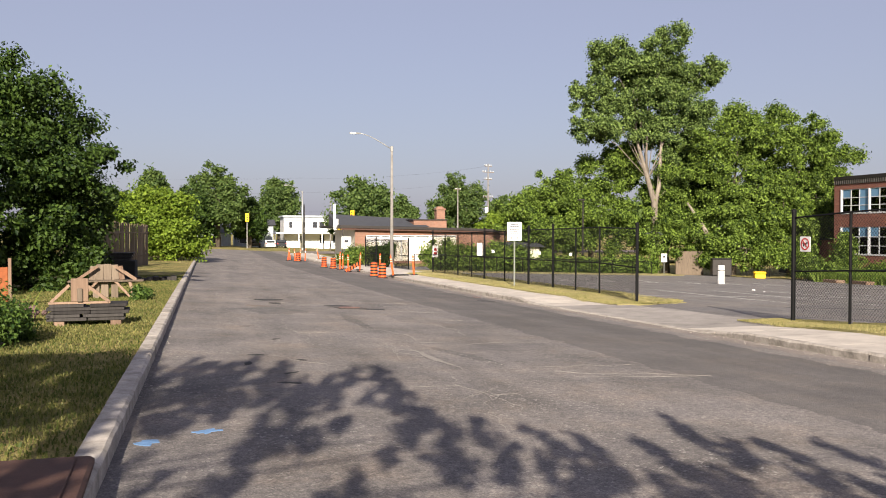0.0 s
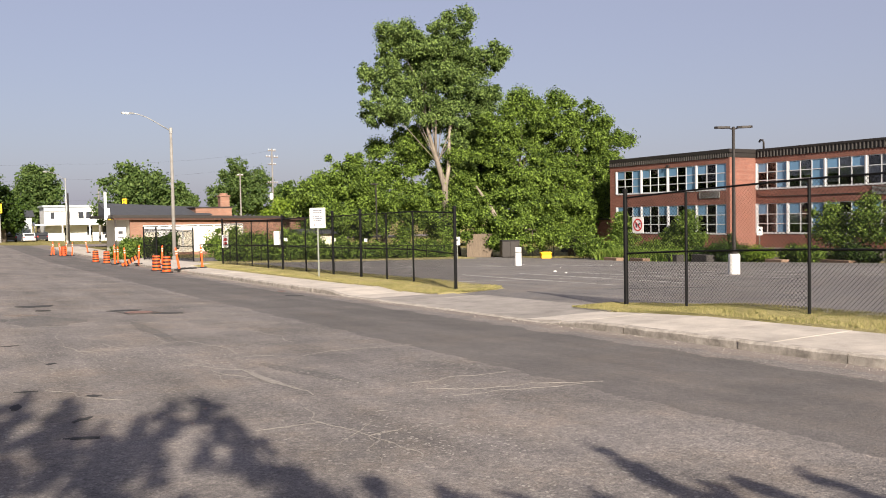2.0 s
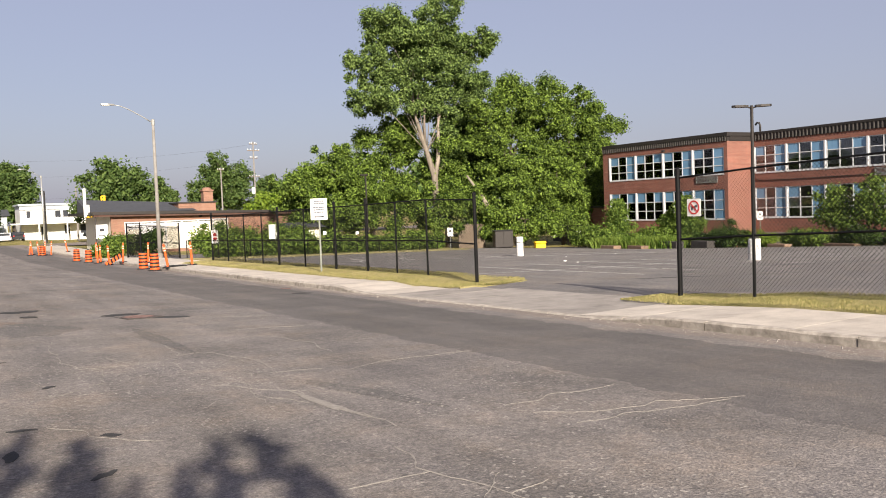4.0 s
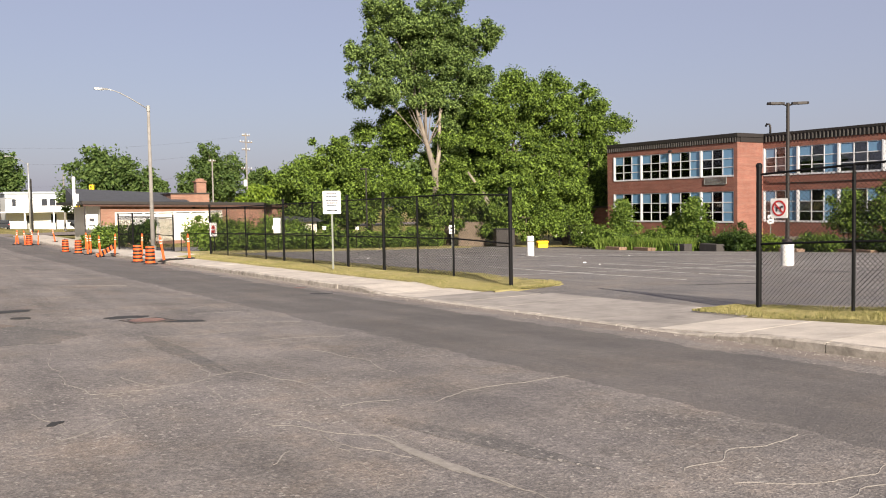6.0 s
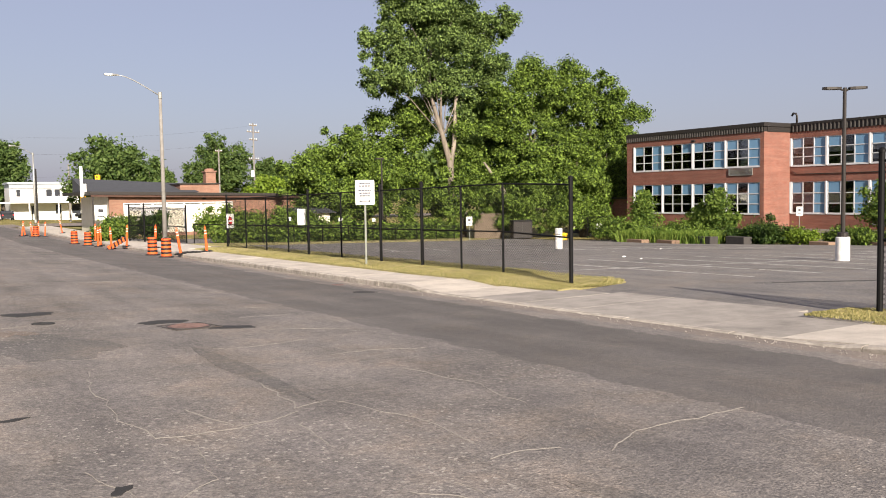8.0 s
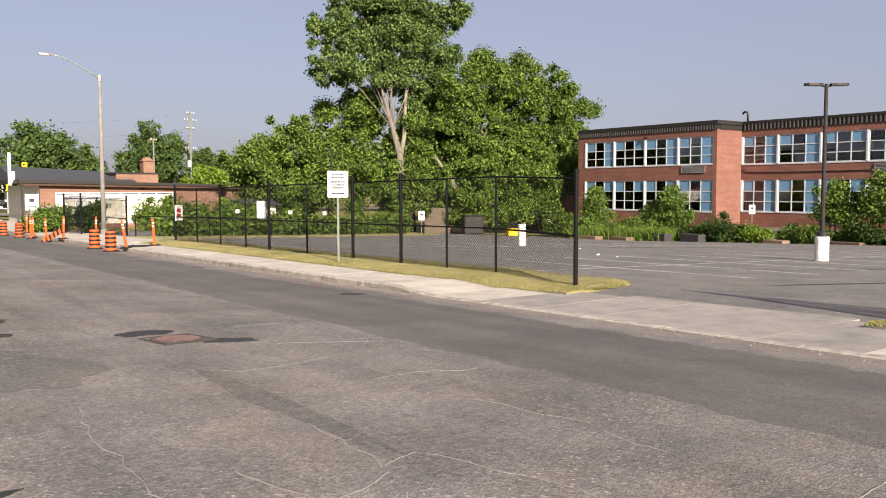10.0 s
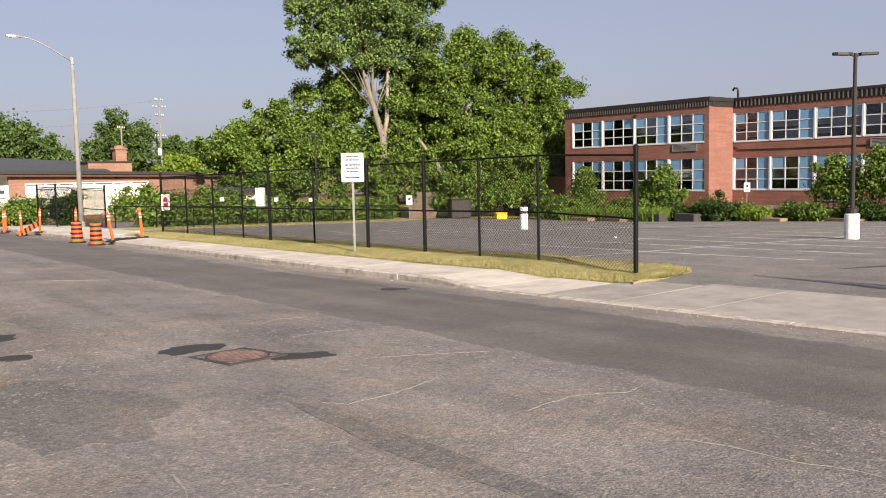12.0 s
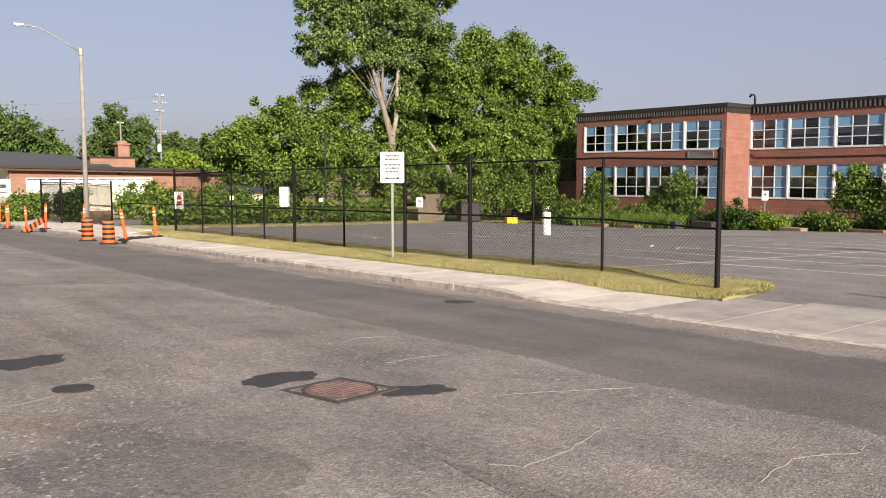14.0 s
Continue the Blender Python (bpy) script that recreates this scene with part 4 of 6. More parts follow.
def wire(a, b, sag, label="thin black overhead wire between utility poles"):
    a, b = Vector(a), Vector(b)
    pts = [a.lerp(b, i / 14) - Vector((0, 0, sag * 4 * (i / 14) * (1 - i / 14))) for i in range(15)]
    whole("overhead_wire", Geo().tube(pts, [0.007] * 15, 5), RUBBER, label, "cable", "overhead wires")


for zz, dz in ((13.6, 0.3), (11.3, 0.2), (8.2, 0.0)):
    wire((49.8, 147.5, zz), (16.0, 146.0, zz - 3.2 + dz), 0.7)
    wire((16.0, 146.0, zz - 3.2 + dz), (-60, 140, zz - 2), 1.2)
wire((49.8, 147.5, 9.6), (47.2, 158, 9.9), 0.3)


def traffic_signal(x, y, z, h, turn, label):
    t = thing("traffic_signal", pose(x, y, z, 0, 0, turn), label, "traffic signal", "yellow traffic signals")
    part("pole", Geo().tube([(0, 0, -0.3), (0, 0, h)], [0.10, 0.08], 8), GALV, t)
    part("housing", Geo().box(-0.32, 0.32, -0.45, -0.12, h - 1.5, h - 0.05, ch=0.05), YELLOW, t)
    for i in range(3):
        lens = part("lens", Geo().lathe([(0.13, 0), (0.10, 0.05)], 12, pose(0, -0.45, h - 0.35 - 0.42 * i, 90, 0, 0)), INK, t)
    return t


traffic_signal(7.2, 150.0, -1.4, 6.2, 0, "yellow traffic signal on a steel pole at the crossing")
traffic_signal(19.6, 128.0, -1.4, 4.2, 30, "yellow traffic signal on a low pole at the crossing")
traffic_signal(22.5, 132.0, -1.4, 6.4, -40, "yellow traffic signal on a steel pole at the crossing")


# ---- roadworks ----
def drum(x, y, lean=0.0, z=None):
    t = thing("construction_drum", pose(x, y, (land_z(x, y) if z is None else z), lean, 0, rng.uniform(0, 90)) @ Matrix.Diagonal((0.84, 0.84, 0.84, 1)), "orange and black banded plastic construction drum", "traffic drum", "construction drums")
    part("rubber_base", Geo().lathe([(0.40, 0), (0.40, 0.04), (0.32, 0.07), (0.27, 0.07)], 14), RUBBER, t)
    r0, z0 = 0.27, 0.07
    bands = [(0.12, ORANGE), (0.10, BLACKBAND), (0.11, ORANGE), (0.10, BLACKBAND), (0.11, ORANGE), (0.10, BLACKBAND), (0.11, ORANGE), (0.08, BLACKBAND), (0.10, ORANGE)]
    for hgt, mat in bands:
        r1 = r0 - hgt * 0.035
        part("band" if mat is BLACKBAND else "body_section", Geo().lathe([(r0 - 0.012, z0), (r0, z0 + 0.012), (r1, z0 + hgt - 0.012), (r1 - 0.012, z0 + hgt)], 16), mat, t)
        r0, z0 = r1, z0 + hgt
    part("top", Geo().lathe([(r0 - 0.02, z0), (r0 - 0.05, z0 + 0.025), (0.08, z0 + 0.03)], 14), BLACKBAND, t)
    part("handle", Geo().tube([(-0.09, 0, z0 + 0.02), (-0.07, 0, z0 + 0.06), (0.07, 0, z0 + 0.06), (0.09, 0, z0 + 0.02)], [0.018] * 4, 6), BLACKBAND, t)
    return t


def delineator(x, y, lean=0.0, turn=0.0, foot=True):
    t = thing("delineator_post", pose(x, y, land_z(x, y), 0, lean, turn), "slim orange plastic delineator post with pale bands", "delineator", "orange delineator posts")
    part("rubber_foot", Geo().box(-0.22, 0.22, -0.2, 0.2, 0, 0.06, ch=0.02), RUBBER, t)
    part("post", Geo().lathe([(0.062, 0.05), (0.055, 0.6), (0.05, 1.12), (0.03, 1.16)], 10), ORANGE, t)
    for zz in (0.84, 0.97):
        part("band", Geo().lathe([(0.056, zz), (0.0555, zz + 0.045)], 10), SILVER, t)
    part("loop", Geo().tube([(-0.03, 0, 1.14), (0, 0, 1.24), (0.03, 0, 1.14)], [0.012] * 3, 6), ORANGE, t)
    return t


for x, y in ((10.0, 50.75), (10.0, 48.25), (9.8, 66.25), (9.6, 70.0), (9.0, 84.5)):
    drum(x, y)
for x, y, lean, turn in ((12.1, 49.25, -3, 0), (10.7, 48.5, -10, 20), (11.4, 56.0, 2, 0), (10.7, 59.6, 3, 0), (9.9, 59.6, -2, 0), (10.5, 66.0, 0, 0), (10.9, 70.0, 1, 0),
                         (8.1, 85.5, 8, 0), (8.5, 87.0, -6, 0), (9.4, 86.2, 2, 0), (9.8, 85.5, 3, 0), (8.7, 84.2, -4, 0), (11.6, 89.0, -10, 0), (9.9, 63.5, 0, 0)):
    delineator(x, y, lean, turn)


def fallen_barricade(x, y):
    z = land_z(x, y)
    t = thing("fallen_barricade", pose(x, y, z, 0, 0, 25), "toppled orange and black striped barricade board", "barricade")
    board = part("board", Geo().box(-0.62, 0.62, -0.02, 0.02, 0.0, 0.26, pose(0, 0, 0.22, -20, -24, 0), 0.006), ORANGE, t)
    for i in range(5):
        part("stripe", Geo().slab([(-0.55 + i * 0.25, 0.0), (-0.43 + i * 0.25, 0.0), (-0.35 + i * 0.25, 0.26), (-0.47 + i * 0.25, 0.26)], 0.021, 0.024,
             pose(0, 0, 0.22, -20, -24, 0) @ pose(0, 0, 0, 90, 0, 0)), BLACKBAND, board)
    part("leg", Geo().box(-0.6, -0.55, -0.3, 0.3, 0, 0.05), RUBBER, t)
    part("leg", Geo().box(0.5, 0.55, -0.3, 0.3, 0.0, 0.05), RUBBER, t)
    part("strut", Geo().tube([(0.52, 0, 0.03), (0.52, 0, 0.6)], [0.02, 0.02], 6), ORANGE, t)
    part("strut", Geo().tube([(-0.57, 0, 0.03), (-0.5, 0, 0.25)], [0.02, 0.02], 6), ORANGE, t)


fallen_barricade(10.2, 59.25)
g = Geo()
for i in range(7):
    g.lathe([(0.16 - i * 0.008, 0), (0.15, 0.05), (0.05, 0.09)], 9, pose(11.0 + i * 0.1, 48.9 + 0.12 * math.sin(i * 2), land_z(11, 48.9) - 0.005))
whole("sandbag", g, RUBBER, "black rubber sandbag lying on the pavement", "sandbag")


# ---- trees and shrubs ----
def leaf_mesh(name, clumps, leaf, count, mat, seed, droop=0.25):
    """Folded leaves strewn through clumps (centre, radii): thick near each clump's shell, thinner inside."""
    r = np.random.RandomState(seed)
    w = np.array([(c[1][0] * c[1][1] + c[1][1] * c[1][2] + c[1][0] * c[1][2]) * (0.30 if c[1][0] > 1.3 else 1.0) for c in clumps])
    pick = r.choice(len(clumps), count, p=w / w.sum())
    cen = np.array([c[0] for c in clumps])[pick]
    rad = np.array([c[1] for c in clumps])[pick]
    d = r.normal(size=(count, 3))
    d /= np.linalg.norm(d, axis=1)[:, None] + 1e-9
    k = r.uniform(0, 1, (count, 1)) ** 0.55
    k *= 1 + 0.24 * np.clip(r.normal(size=(count, 1)), -2, 1.9)
    pos = cen + d * k * rad
    nrm = d * 0.62 + r.normal(size=(count, 3)) * 0.6 + np.array([0, 0, 0.42])
    nrm /= np.linalg.norm(nrm, axis=1)[:, None] + 1e-9
    a = np.cross(nrm, r.normal(size=(count, 3)))
    a /= np.linalg.norm(a, axis=1)[:, None] + 1e-9
    b = np.cross(nrm, a)
    s = leaf * r.uniform(0.55, 1.3, (count, 1))
    a, b = a * s, b * s * 0.62
    fold = nrm * s * 0.22
    v = np.stack([pos - a, pos - b + fold - a * 0.1, pos + a - np.array([0, 0, 1]) * s * droop, pos + b + fold - a * 0.1], axis=1).reshape(-1, 3)
    me = bpy.data.meshes.new(name)
    me.vertices.add(count * 4)
    me.vertices.foreach_set("co", v.astype(np.float32).ravel())
    idx = np.arange(count * 4).reshape(-1, 4)
    tri = np.concatenate([idx[:, [0, 1, 2]], idx[:, [0, 2, 3]]], axis=1).reshape(-1)
    me.loops.add(count * 6)
    me.loops.foreach_set("vertex_index", tri.astype(np.int32))
    me.polygons.add(count * 2)
    me.polygons.foreach_set("loop_start", np.arange(0, count * 6, 3, dtype=np.int32))
    me.update(calc_edges=True)
    me.materials.append(mat)
    return me


def clump_lobes(lobes, per, size, seed, fill=0.86):
    """Breaks big crown lobes (x, y, z, rx, ry, rz) into many uneven clumps near their surface."""
    r = random.Random(seed)
    out = []
    for x, y, z, rx, ry, rz in lobes:
        n = max(5, int(per * (rx * rz) / 9))
        for i in range(n):
            d = Vector((r.gauss(0, 1), r.gauss(0, 1), r.gauss(0, 1))).normalized()
            k = r.uniform(0.45, 1.03)
            c = size * r.choice((0.45, 0.6, 0.8, 1.0, 1.35)) * r.uniform(0.85, 1.15)
            out.append(((x + d.x * rx * k, y + d.y * ry * k, z + d.z * rz * k), (c, c, c * r.uniform(0.65, 1.0))))
        if fill:
            out.append(((x, y, z), (rx * fill, ry * fill, rz * fill)))
    return out


def tree(base, trunk, lobes, leaf, count, mat, bark, label, seed, size=1.0, per=26, name="tree", limbs=True, category="tree", fill=0.86):
    """Trunk points with radii, limbs to every lobe, and a crown of many leaves."""
    x, y, z = base
    t = thing(name, pose(x, y, z), label, category, "trees" if category == "tree" else "")
    pts = [Vector(p[:3]) for p in trunk]
    part("trunk", Geo().tube(pts, [p[3] for p in trunk], 10), bark, t, smooth=True)
    r = random.Random(seed)
    if limbs:
        for lx, ly, lz, rx, ry, rz in lobes:
            start = min(pts[1:], key=lambda p: abs(p.z - lz * 0.6))
            end = Vector((lx, ly, lz))
            bend = start.lerp(end, 0.5) + Vector((r.uniform(-0.3, 0.3), r.uniform(-0.3, 0.3), 0.1 * (end - start).length))
            q = trunk[-1][3] * 0.7
            part("limb", Geo().tube([start, bend, end, end + Vector((0, 0, rz * 0.7))], [q, q * 0.7, q * 0.4, q * 0.12], 7), bark, t, smooth=True)
    part("crown", leaf_mesh("crown", clump_lobes(lobes, per, size, seed, fill), leaf, count, mat, seed), mat, t)
    return t


# the tall cottonwood over the far corner of the lot
cottonwood = tree((45.4, 80.0, -2.7),
     [(0, 0, -0.3, 0.48), (0, 0, 4, 0.36), (-0.1, 0, 7.4, 0.33), (-0.9, 0, 9.8, 0.24), (-2.2, 0, 13.8, 0.16), (-2.6, 0, 19, 0.08)],
     [(1.4, 0, 22.9, 2.9, 2.7, 2.6), (-5.2, 0, 21.9, 2.5, 2.5, 2.3), (-1.9, 0.3, 21.4, 2.8, 2.5, 2.3), (-1.8, 0.5, 18.4, 3.9, 3.4, 3.2), (-7.0, 0, 18.2, 2.9, 2.5, 2.4), (-7.6, -0.2, 14.9, 2.3, 2.3, 1.9),
      (5.9, 0, 21.2, 2.3, 2.1, 1.7), (3.6, 0.4, 18, 3.4, 2.9, 2.9), (3.9, 0.8, 13.6, 3.2, 2.9, 3.2), (2.4, 1.5, 21, 2.7, 2.3, 2.3), (5.4, 0.5, 16.6, 1.9, 2.1, 2.1), (-4.4, 0.3, 15.4, 2.6, 2.4, 1.9),
      (0.6, 0.8, 15.2, 2.9, 2.5, 2.5), (2.2, 1.2, 11.2, 2.3, 2.3, 2.5), (4.8, 1.2, 10, 2.7, 2.5, 2.5)],
     0.125, 175000, LEAFBIG, BARK, "tall cottonwood with a pale forked trunk and open crown", 11, 0.72, 52, fill=0.72)
part("limb", Geo().tube([(-0.05, 0, 7.0), (0.35, -0.1, 9.2), (0.5, -0.1, 12.0), (0.9, 0.1, 17.0)], [0.27, 0.21, 0.16, 0.06], 9), BARK, cottonwood, smooth=True)
part("limb", Geo().tube([(-1.0, 0, 9.8), (-1.2, -0.2, 12.4), (-0.8, 0, 18.0)], [0.17, 0.13, 0.05], 8), BARK, cottonwood, smooth=True)


def bushy_tree(base, lobes, leaf, count, mat, label, seed, size=1.0, per=24, h=5.0, r=0.3, bark=None):
    return tree(base, [(0, 0, -0.3, r * 1.4), (0, 0, h * 0.35, r), (0.1, 0, h * 0.7, r * 0.8), (0.15, 0, h, r * 0.5)], lobes, leaf, count, mat, bark or DARKBARK, label, seed, size * 0.86, int(per * 1.35), fill=0.62)


# maples left of and under the cottonwood
MAPLE = "dark green maple at the edge of the lot"
bushy_tree((34.0, 84.5, -2.4), [(-1.6, 0, 5.8, 3.2, 3, 3.1), (1.8, -0.5, 7.6, 3.3, 3, 3.2), (0, 0, 3.4, 3.4, 3, 2.6), (3.4, -1, 4.0, 2.8, 2.6, 3.0)], 0.125, 70000, LEAF, MAPLE, 12, 0.9)
bushy_tree((40.0, 84.0, -2.5), [(-1.4, 0, 9.2, 3.2, 3, 2.8), (1.9, -0.5, 10.8, 3.3, 3, 3.0), (-2.2, -1, 5.0, 3.2, 3, 3.2), (2.2, -1, 5.6, 3.2, 3, 3.4), (4.6, 0.5, 12.0, 2.6, 2.6, 2.4)], 0.125, 82000, LEAF, MAPLE, 13, 0.9)
bushy_tree((47.0, 80.5, -2.6), [(-2.0, -1.5, 3.6, 3.0, 2.4, 2.8), (1.6, -2, 3.4, 3.0, 2.4, 2.8), (-0.3, 0, 8.2, 3.0, 2.4, 2.6), (3.4, -1, 7.6, 3.2, 2.6, 3.2), (3.2, 0, 11.6, 2.6, 2.4, 2.8)], 0.125, 70000, LEAF, "leafy undergrowth maple beneath the cottonwood", 14, 0.9)
bushy_tree((52.4, 77.0, -2.7), [(-2.6, 0, 11.8, 2.9, 3, 3.6), (0.3, -0.5, 14.4, 2.8, 3, 3.0), (3.1, 0, 14.8, 3.0, 3, 3.0), (-2.4, -1.2, 4.6, 3.0, 2.6, 3.4), (1.6, -1.4, 6.4, 3.4, 2.6, 3.6), (3.4, -1, 3.4, 2.6, 2.6, 2.8), (4.2, 0.4, 9.6, 2.8, 2.6, 3.2), (-0.6, 0.6, 9.8, 2.8, 2.6, 3.2), (-2.3, -1.5, 1.7, 2.0, 1.6, 1.6), (0.6, -1.8, 1.5, 2.3, 1.6, 1.5), (3.8, -1.6, 1.5, 2.2, 1.6, 1.5)],
           0.125, 128000, LEAF, "broad green maple at the edge of the lot", 15, 0.95, 24, 8.0, 0.4)
bushy_tree((59.8, 77.0, -2.8), [(-2.0, 0, 14.0, 2.9, 3, 3.0), (1.6, -0.3, 13.6, 2.9, 3, 3.0), (4.7, 0, 11.6, 2.6, 3, 2.8), (5.4, 0, 9.0, 2.3, 2.6, 2.7), (-2.0, -1.2, 6.6, 3.0, 2.6, 3.4), (1.8, -1.4, 6.0, 3.2, 2.6, 3.4), (4.8, -0.6, 5.2, 2.5, 2.6, 2.8), (-0.4, -1.5, 3.0, 3.0, 2.2, 2.2), (1.0, 0.2, 10.0, 3.0, 2.6, 2.8)],
           0.125, 128000, LEAF, "broad green maple beside the school", 16, 0.95, 24, 8.0, 0.4)
g = Geo().tube([(50.2, 75.8, -2.7), (49.7, 75.9, 0.0), (48.9, 76.6, 2.2), (48.2, 78.4, 4.6)], [0.34, 0.27, 0.2, 0.1], 9)
whole("leaning_trunk", g, BARK, "bare pale leaning tree trunk at the lot's edge", "tree trunk", smooth=True)

# hedge over the far fence
hl = []
for i in range(22):
    k = i / 21
    hl.append((17.5 + 24.5 * k, 63.6 + 11.0 * k, -1.0 - 0.75 * k + 0.25 * math.sin(i * 2.1), 0.9, 0.8, 1.05 + 0.22 * math.sin(i * 1.3)))
t = thing("hedge", pose(0, 0, 0), "overgrown green hedge along the back fence", "hedge")
part("foliage", leaf_mesh("foliage", clump_lobes(hl, 60, 0.5, 21), 0.13, 44000, LEAF, 21), LEAF, t)
g = Geo()
for i in range(0, 22, 2):
    x, y = hl[i][0], hl[i][1]
    g.tube([(x, y, land_z(x, y) - 0.1), (x + 0.1, y, land_z(x, y) + 1.3)], [0.06, 0.03], 6)
part("stem", g, DARKBARK, t)


def shrub(x, y, lobes, leaf, count, mat, label, seed, size=0.4, z=None, name="shrub"):
    zz = land_z(x, y) if z is None else z
    t = thing(name, pose(x, y, zz), label, "shrub", "shrubs")
    g = Geo()
    r = random.Random(seed)
    for lx, ly, lz, rx, ry, rz in lobes:
        g.tube([(lx * 0.2, ly * 0.2, -0.1), (lx * 0.7 + r.uniform(-0.1, 0.1), ly * 0.7, lz * 0.6), (lx, ly, lz)], [0.05, 0.035, 0.015], 6)
    part("stem", g, DARKBARK, t)
    part("foliage", leaf_mesh("foliage", clump_lobes(lobes, 45, size * 0.8, seed), leaf, count, mat, seed), mat, t)
    return t


shrub(12.8, 72.0, [(0, 0, 0.9, 1.1, 0.9, 1.0), (0.9, 0.3, 0.8, 0.9, 0.8, 0.9), (-0.7, 0.2, 0.6, 0.7, 0.7, 0.7)], 0.09, 6000, LEAFMID, "bright green shrub beside the enclosure", 31)
shrub(20.0, 75.0, [(0, 0, 1.1, 1.3, 1, 1.3), (1.8, 0.2, 1.3, 1.2, 1, 1.3), (3.6, 0.4, 1.0, 1.2, 1, 1.1)], 0.11, 8000, LEAFMID, "green climbing shrub in front of the hall", 32)
shrub(25.0, 78.0, [(0, 0, 1.2, 1.6, 1, 1.3), (2.4, 0.2, 1.4, 1.5, 1, 1.4), (4.6, 0.4, 1.1, 1.5, 1, 1.3)], 0.12, 8500, LEAF, "green climbing shrub in front of the hall", 33)

shrub(13.9, 67.0, [(0, 0, 0.8, 0.75, 0.7, 0.9), (0.5, 0.4, 1.3, 0.6, 0.6, 0.7), (-0.4, 0.3, 1.1, 0.5, 0.6, 0.8)], 0.09, 5200, LEAFDARK, "dark green bush grown up inside the wire enclosure", 34)
shrub(11.9, 70.2, [(0, 0, 0.8, 0.8, 0.9, 0.9), (-0.7, 0.4, 0.5, 0.7, 0.7, 0.6)], 0.10, 4200, LEAFMID, "leafy green shrub beside the pavement", 35)

# planting bed in front of the school
BEDZ = lambda x, y: land_z(x, y)
bed = [(54.3, 65.3, 1.0, LEAF), (53.4, 62.6, 0.8, LEAFMID), (54.2, 60.4, 0.8, LEAF), (54.6, 58.0, 0.8, LEAFMID), (57.0, 53.6, 1.0, LEAFMID), (57.6, 47.2, 0.8, LEAF), (58.0, 43.0, 0.8, LEAFMID), (53.6, 66.5, 1.5, LEAF), (54.6, 64.0, 1.2, LEAF), (55.2, 61.6, 1.0, LEAFMID), (55.5, 59.4, 1.2, LEAF), (56.0, 57.0, 1.0, LEAF), (56.2, 55.2, 0.9, LEAFDARK),
       (55.6, 51.8, 1.25, LEAFDARK), (56.2, 49.4, 0.9, LEAFLIME), (57.0, 45.2, 0.9, LEAF), (57.4, 41.6, 1.0, LEAFDARK), (57.6, 38.0, 0.9, LEAF), (57.4, 34.5, 1.0, LEAFDARK), (57.8, 31, 0.9, LEAF)]
for i, (x, y, s, mat) in enumerate(bed):
    shrub(x, y, [(0, 0, s * 0.8, s * 1.2, s * 1.1, s * 0.9), (0.3, s * 0.8, s * 0.6, s * 0.9, s * 0.9, s * 0.7), (0.2, -s * 0.9, s * 0.6, s, s, s * 0.7)], 0.085, 7000, mat, "overgrown leafy shrub in front of the brick school", 40 + i, 0.4)
for i, (x, y, h) in enumerate(((56.4, 65.2, 4.6), (56.8, 57.2, 4.6), (56.9, 59.3, 3.2), (58.0, 44.0, 4.6), (58.2, 41.0, 5.0), (58.2, 36.5, 4.8))):
    shrub(x, y, [(0, 0, h * 0.72, h * 0.3, h * 0.3, h * 0.24), (0.2, h * 0.16, h * 0.5, h * 0.3, h * 0.3, h * 0.22), (-0.1, -h * 0.18, h * 0.42, h * 0.28, h * 0.28, h * 0.2), (0, 0, h * 0.9, h * 0.16, h * 0.16, h * 0.14)],
          0.10, 7500, LEAFMID, "young self-sown maple in the school's planting bed", 60 + i, 0.45, name="young_tree")


def bed_grass(r):
    y = r.uniform(55, 64)
    x = 52.6 + r.gauss(0, 0.35) + (64 - y) * 0.16
    return x, y, land_z(x, y)


blades("tall_bed_grass", 5000, bed_grass, 0.95, GREENBLADE, "tall pale green grass in the planting bed", 5, 0.03)
for i, (x, y, w, h) in enumerate(((52.2, 61.8, 2.2, 0.28), (52.6, 58.8, 2.0, 0.28), (53.6, 56.0, 2.4, 0.62), (54.4, 53.3, 2.0, 0.6), (56.2, 47.4, 1.8, 0.25), (57.0, 42.8, 3.0, 0.22))):
    whole("concrete_block", Geo().box(-0.4, 0.4, -w / 2, w / 2, -0.1, h, ch=0.03), (CHARWOOD if i in (2, 3) else MIDWOOD), "low weathered edging block at the planting bed", "edging block", "planting bed blocks", m=pose(x, y, land_z(x, y), 0, 0, -9))

# left side: big overgrown tree, lime bush, far trees
bushy_tree((-6.6, 28.5, land_z(-6, 28)), [(0.7, 0, 5.4, 2.1, 2.2, 1.6), (2.2, 0, 4.4, 1.9, 2.2, 1.6), (-0.8, 0, 6.2, 2.2, 2.2, 1.6), (3.0, 0.3, 3.3, 1.6, 1.9, 1.4), (3.0, 0.5, 2.0, 1.7, 2.0, 1.7), (0.6, -1.4, 3.2, 2.6, 1.8, 2.3), (-2.6, 0, 4.2, 2.6, 2.4, 2.4),
           (0.4, -2.0, 1.2, 2.4, 1.6, 1.4), (1.9, -0.8, 0.9, 1.6, 1.4, 1.2), (-3.0, -2.0, 1.8, 2.4, 2.0, 2.0)], 0.066, 150000, LEAFDARK, "large overgrown dark green shrub tree beside the verge", 71, 0.5, 80, 4.0, 0.2)
bushy_tree((-8.2, 20.5, land_z(-8, 20)), [(0.4, 0, 5.4, 2.0, 2.0, 1.8), (0.8, 0, 2.6, 1.9, 2.0, 2.2), (-1.6, 0, 4.0, 2.2, 2.2, 2.6)], 0.07, 42000, LEAFDARK, "large overgrown dark green shrub tree beside the verge", 72, 0.5, 70, 4.0, 0.2)
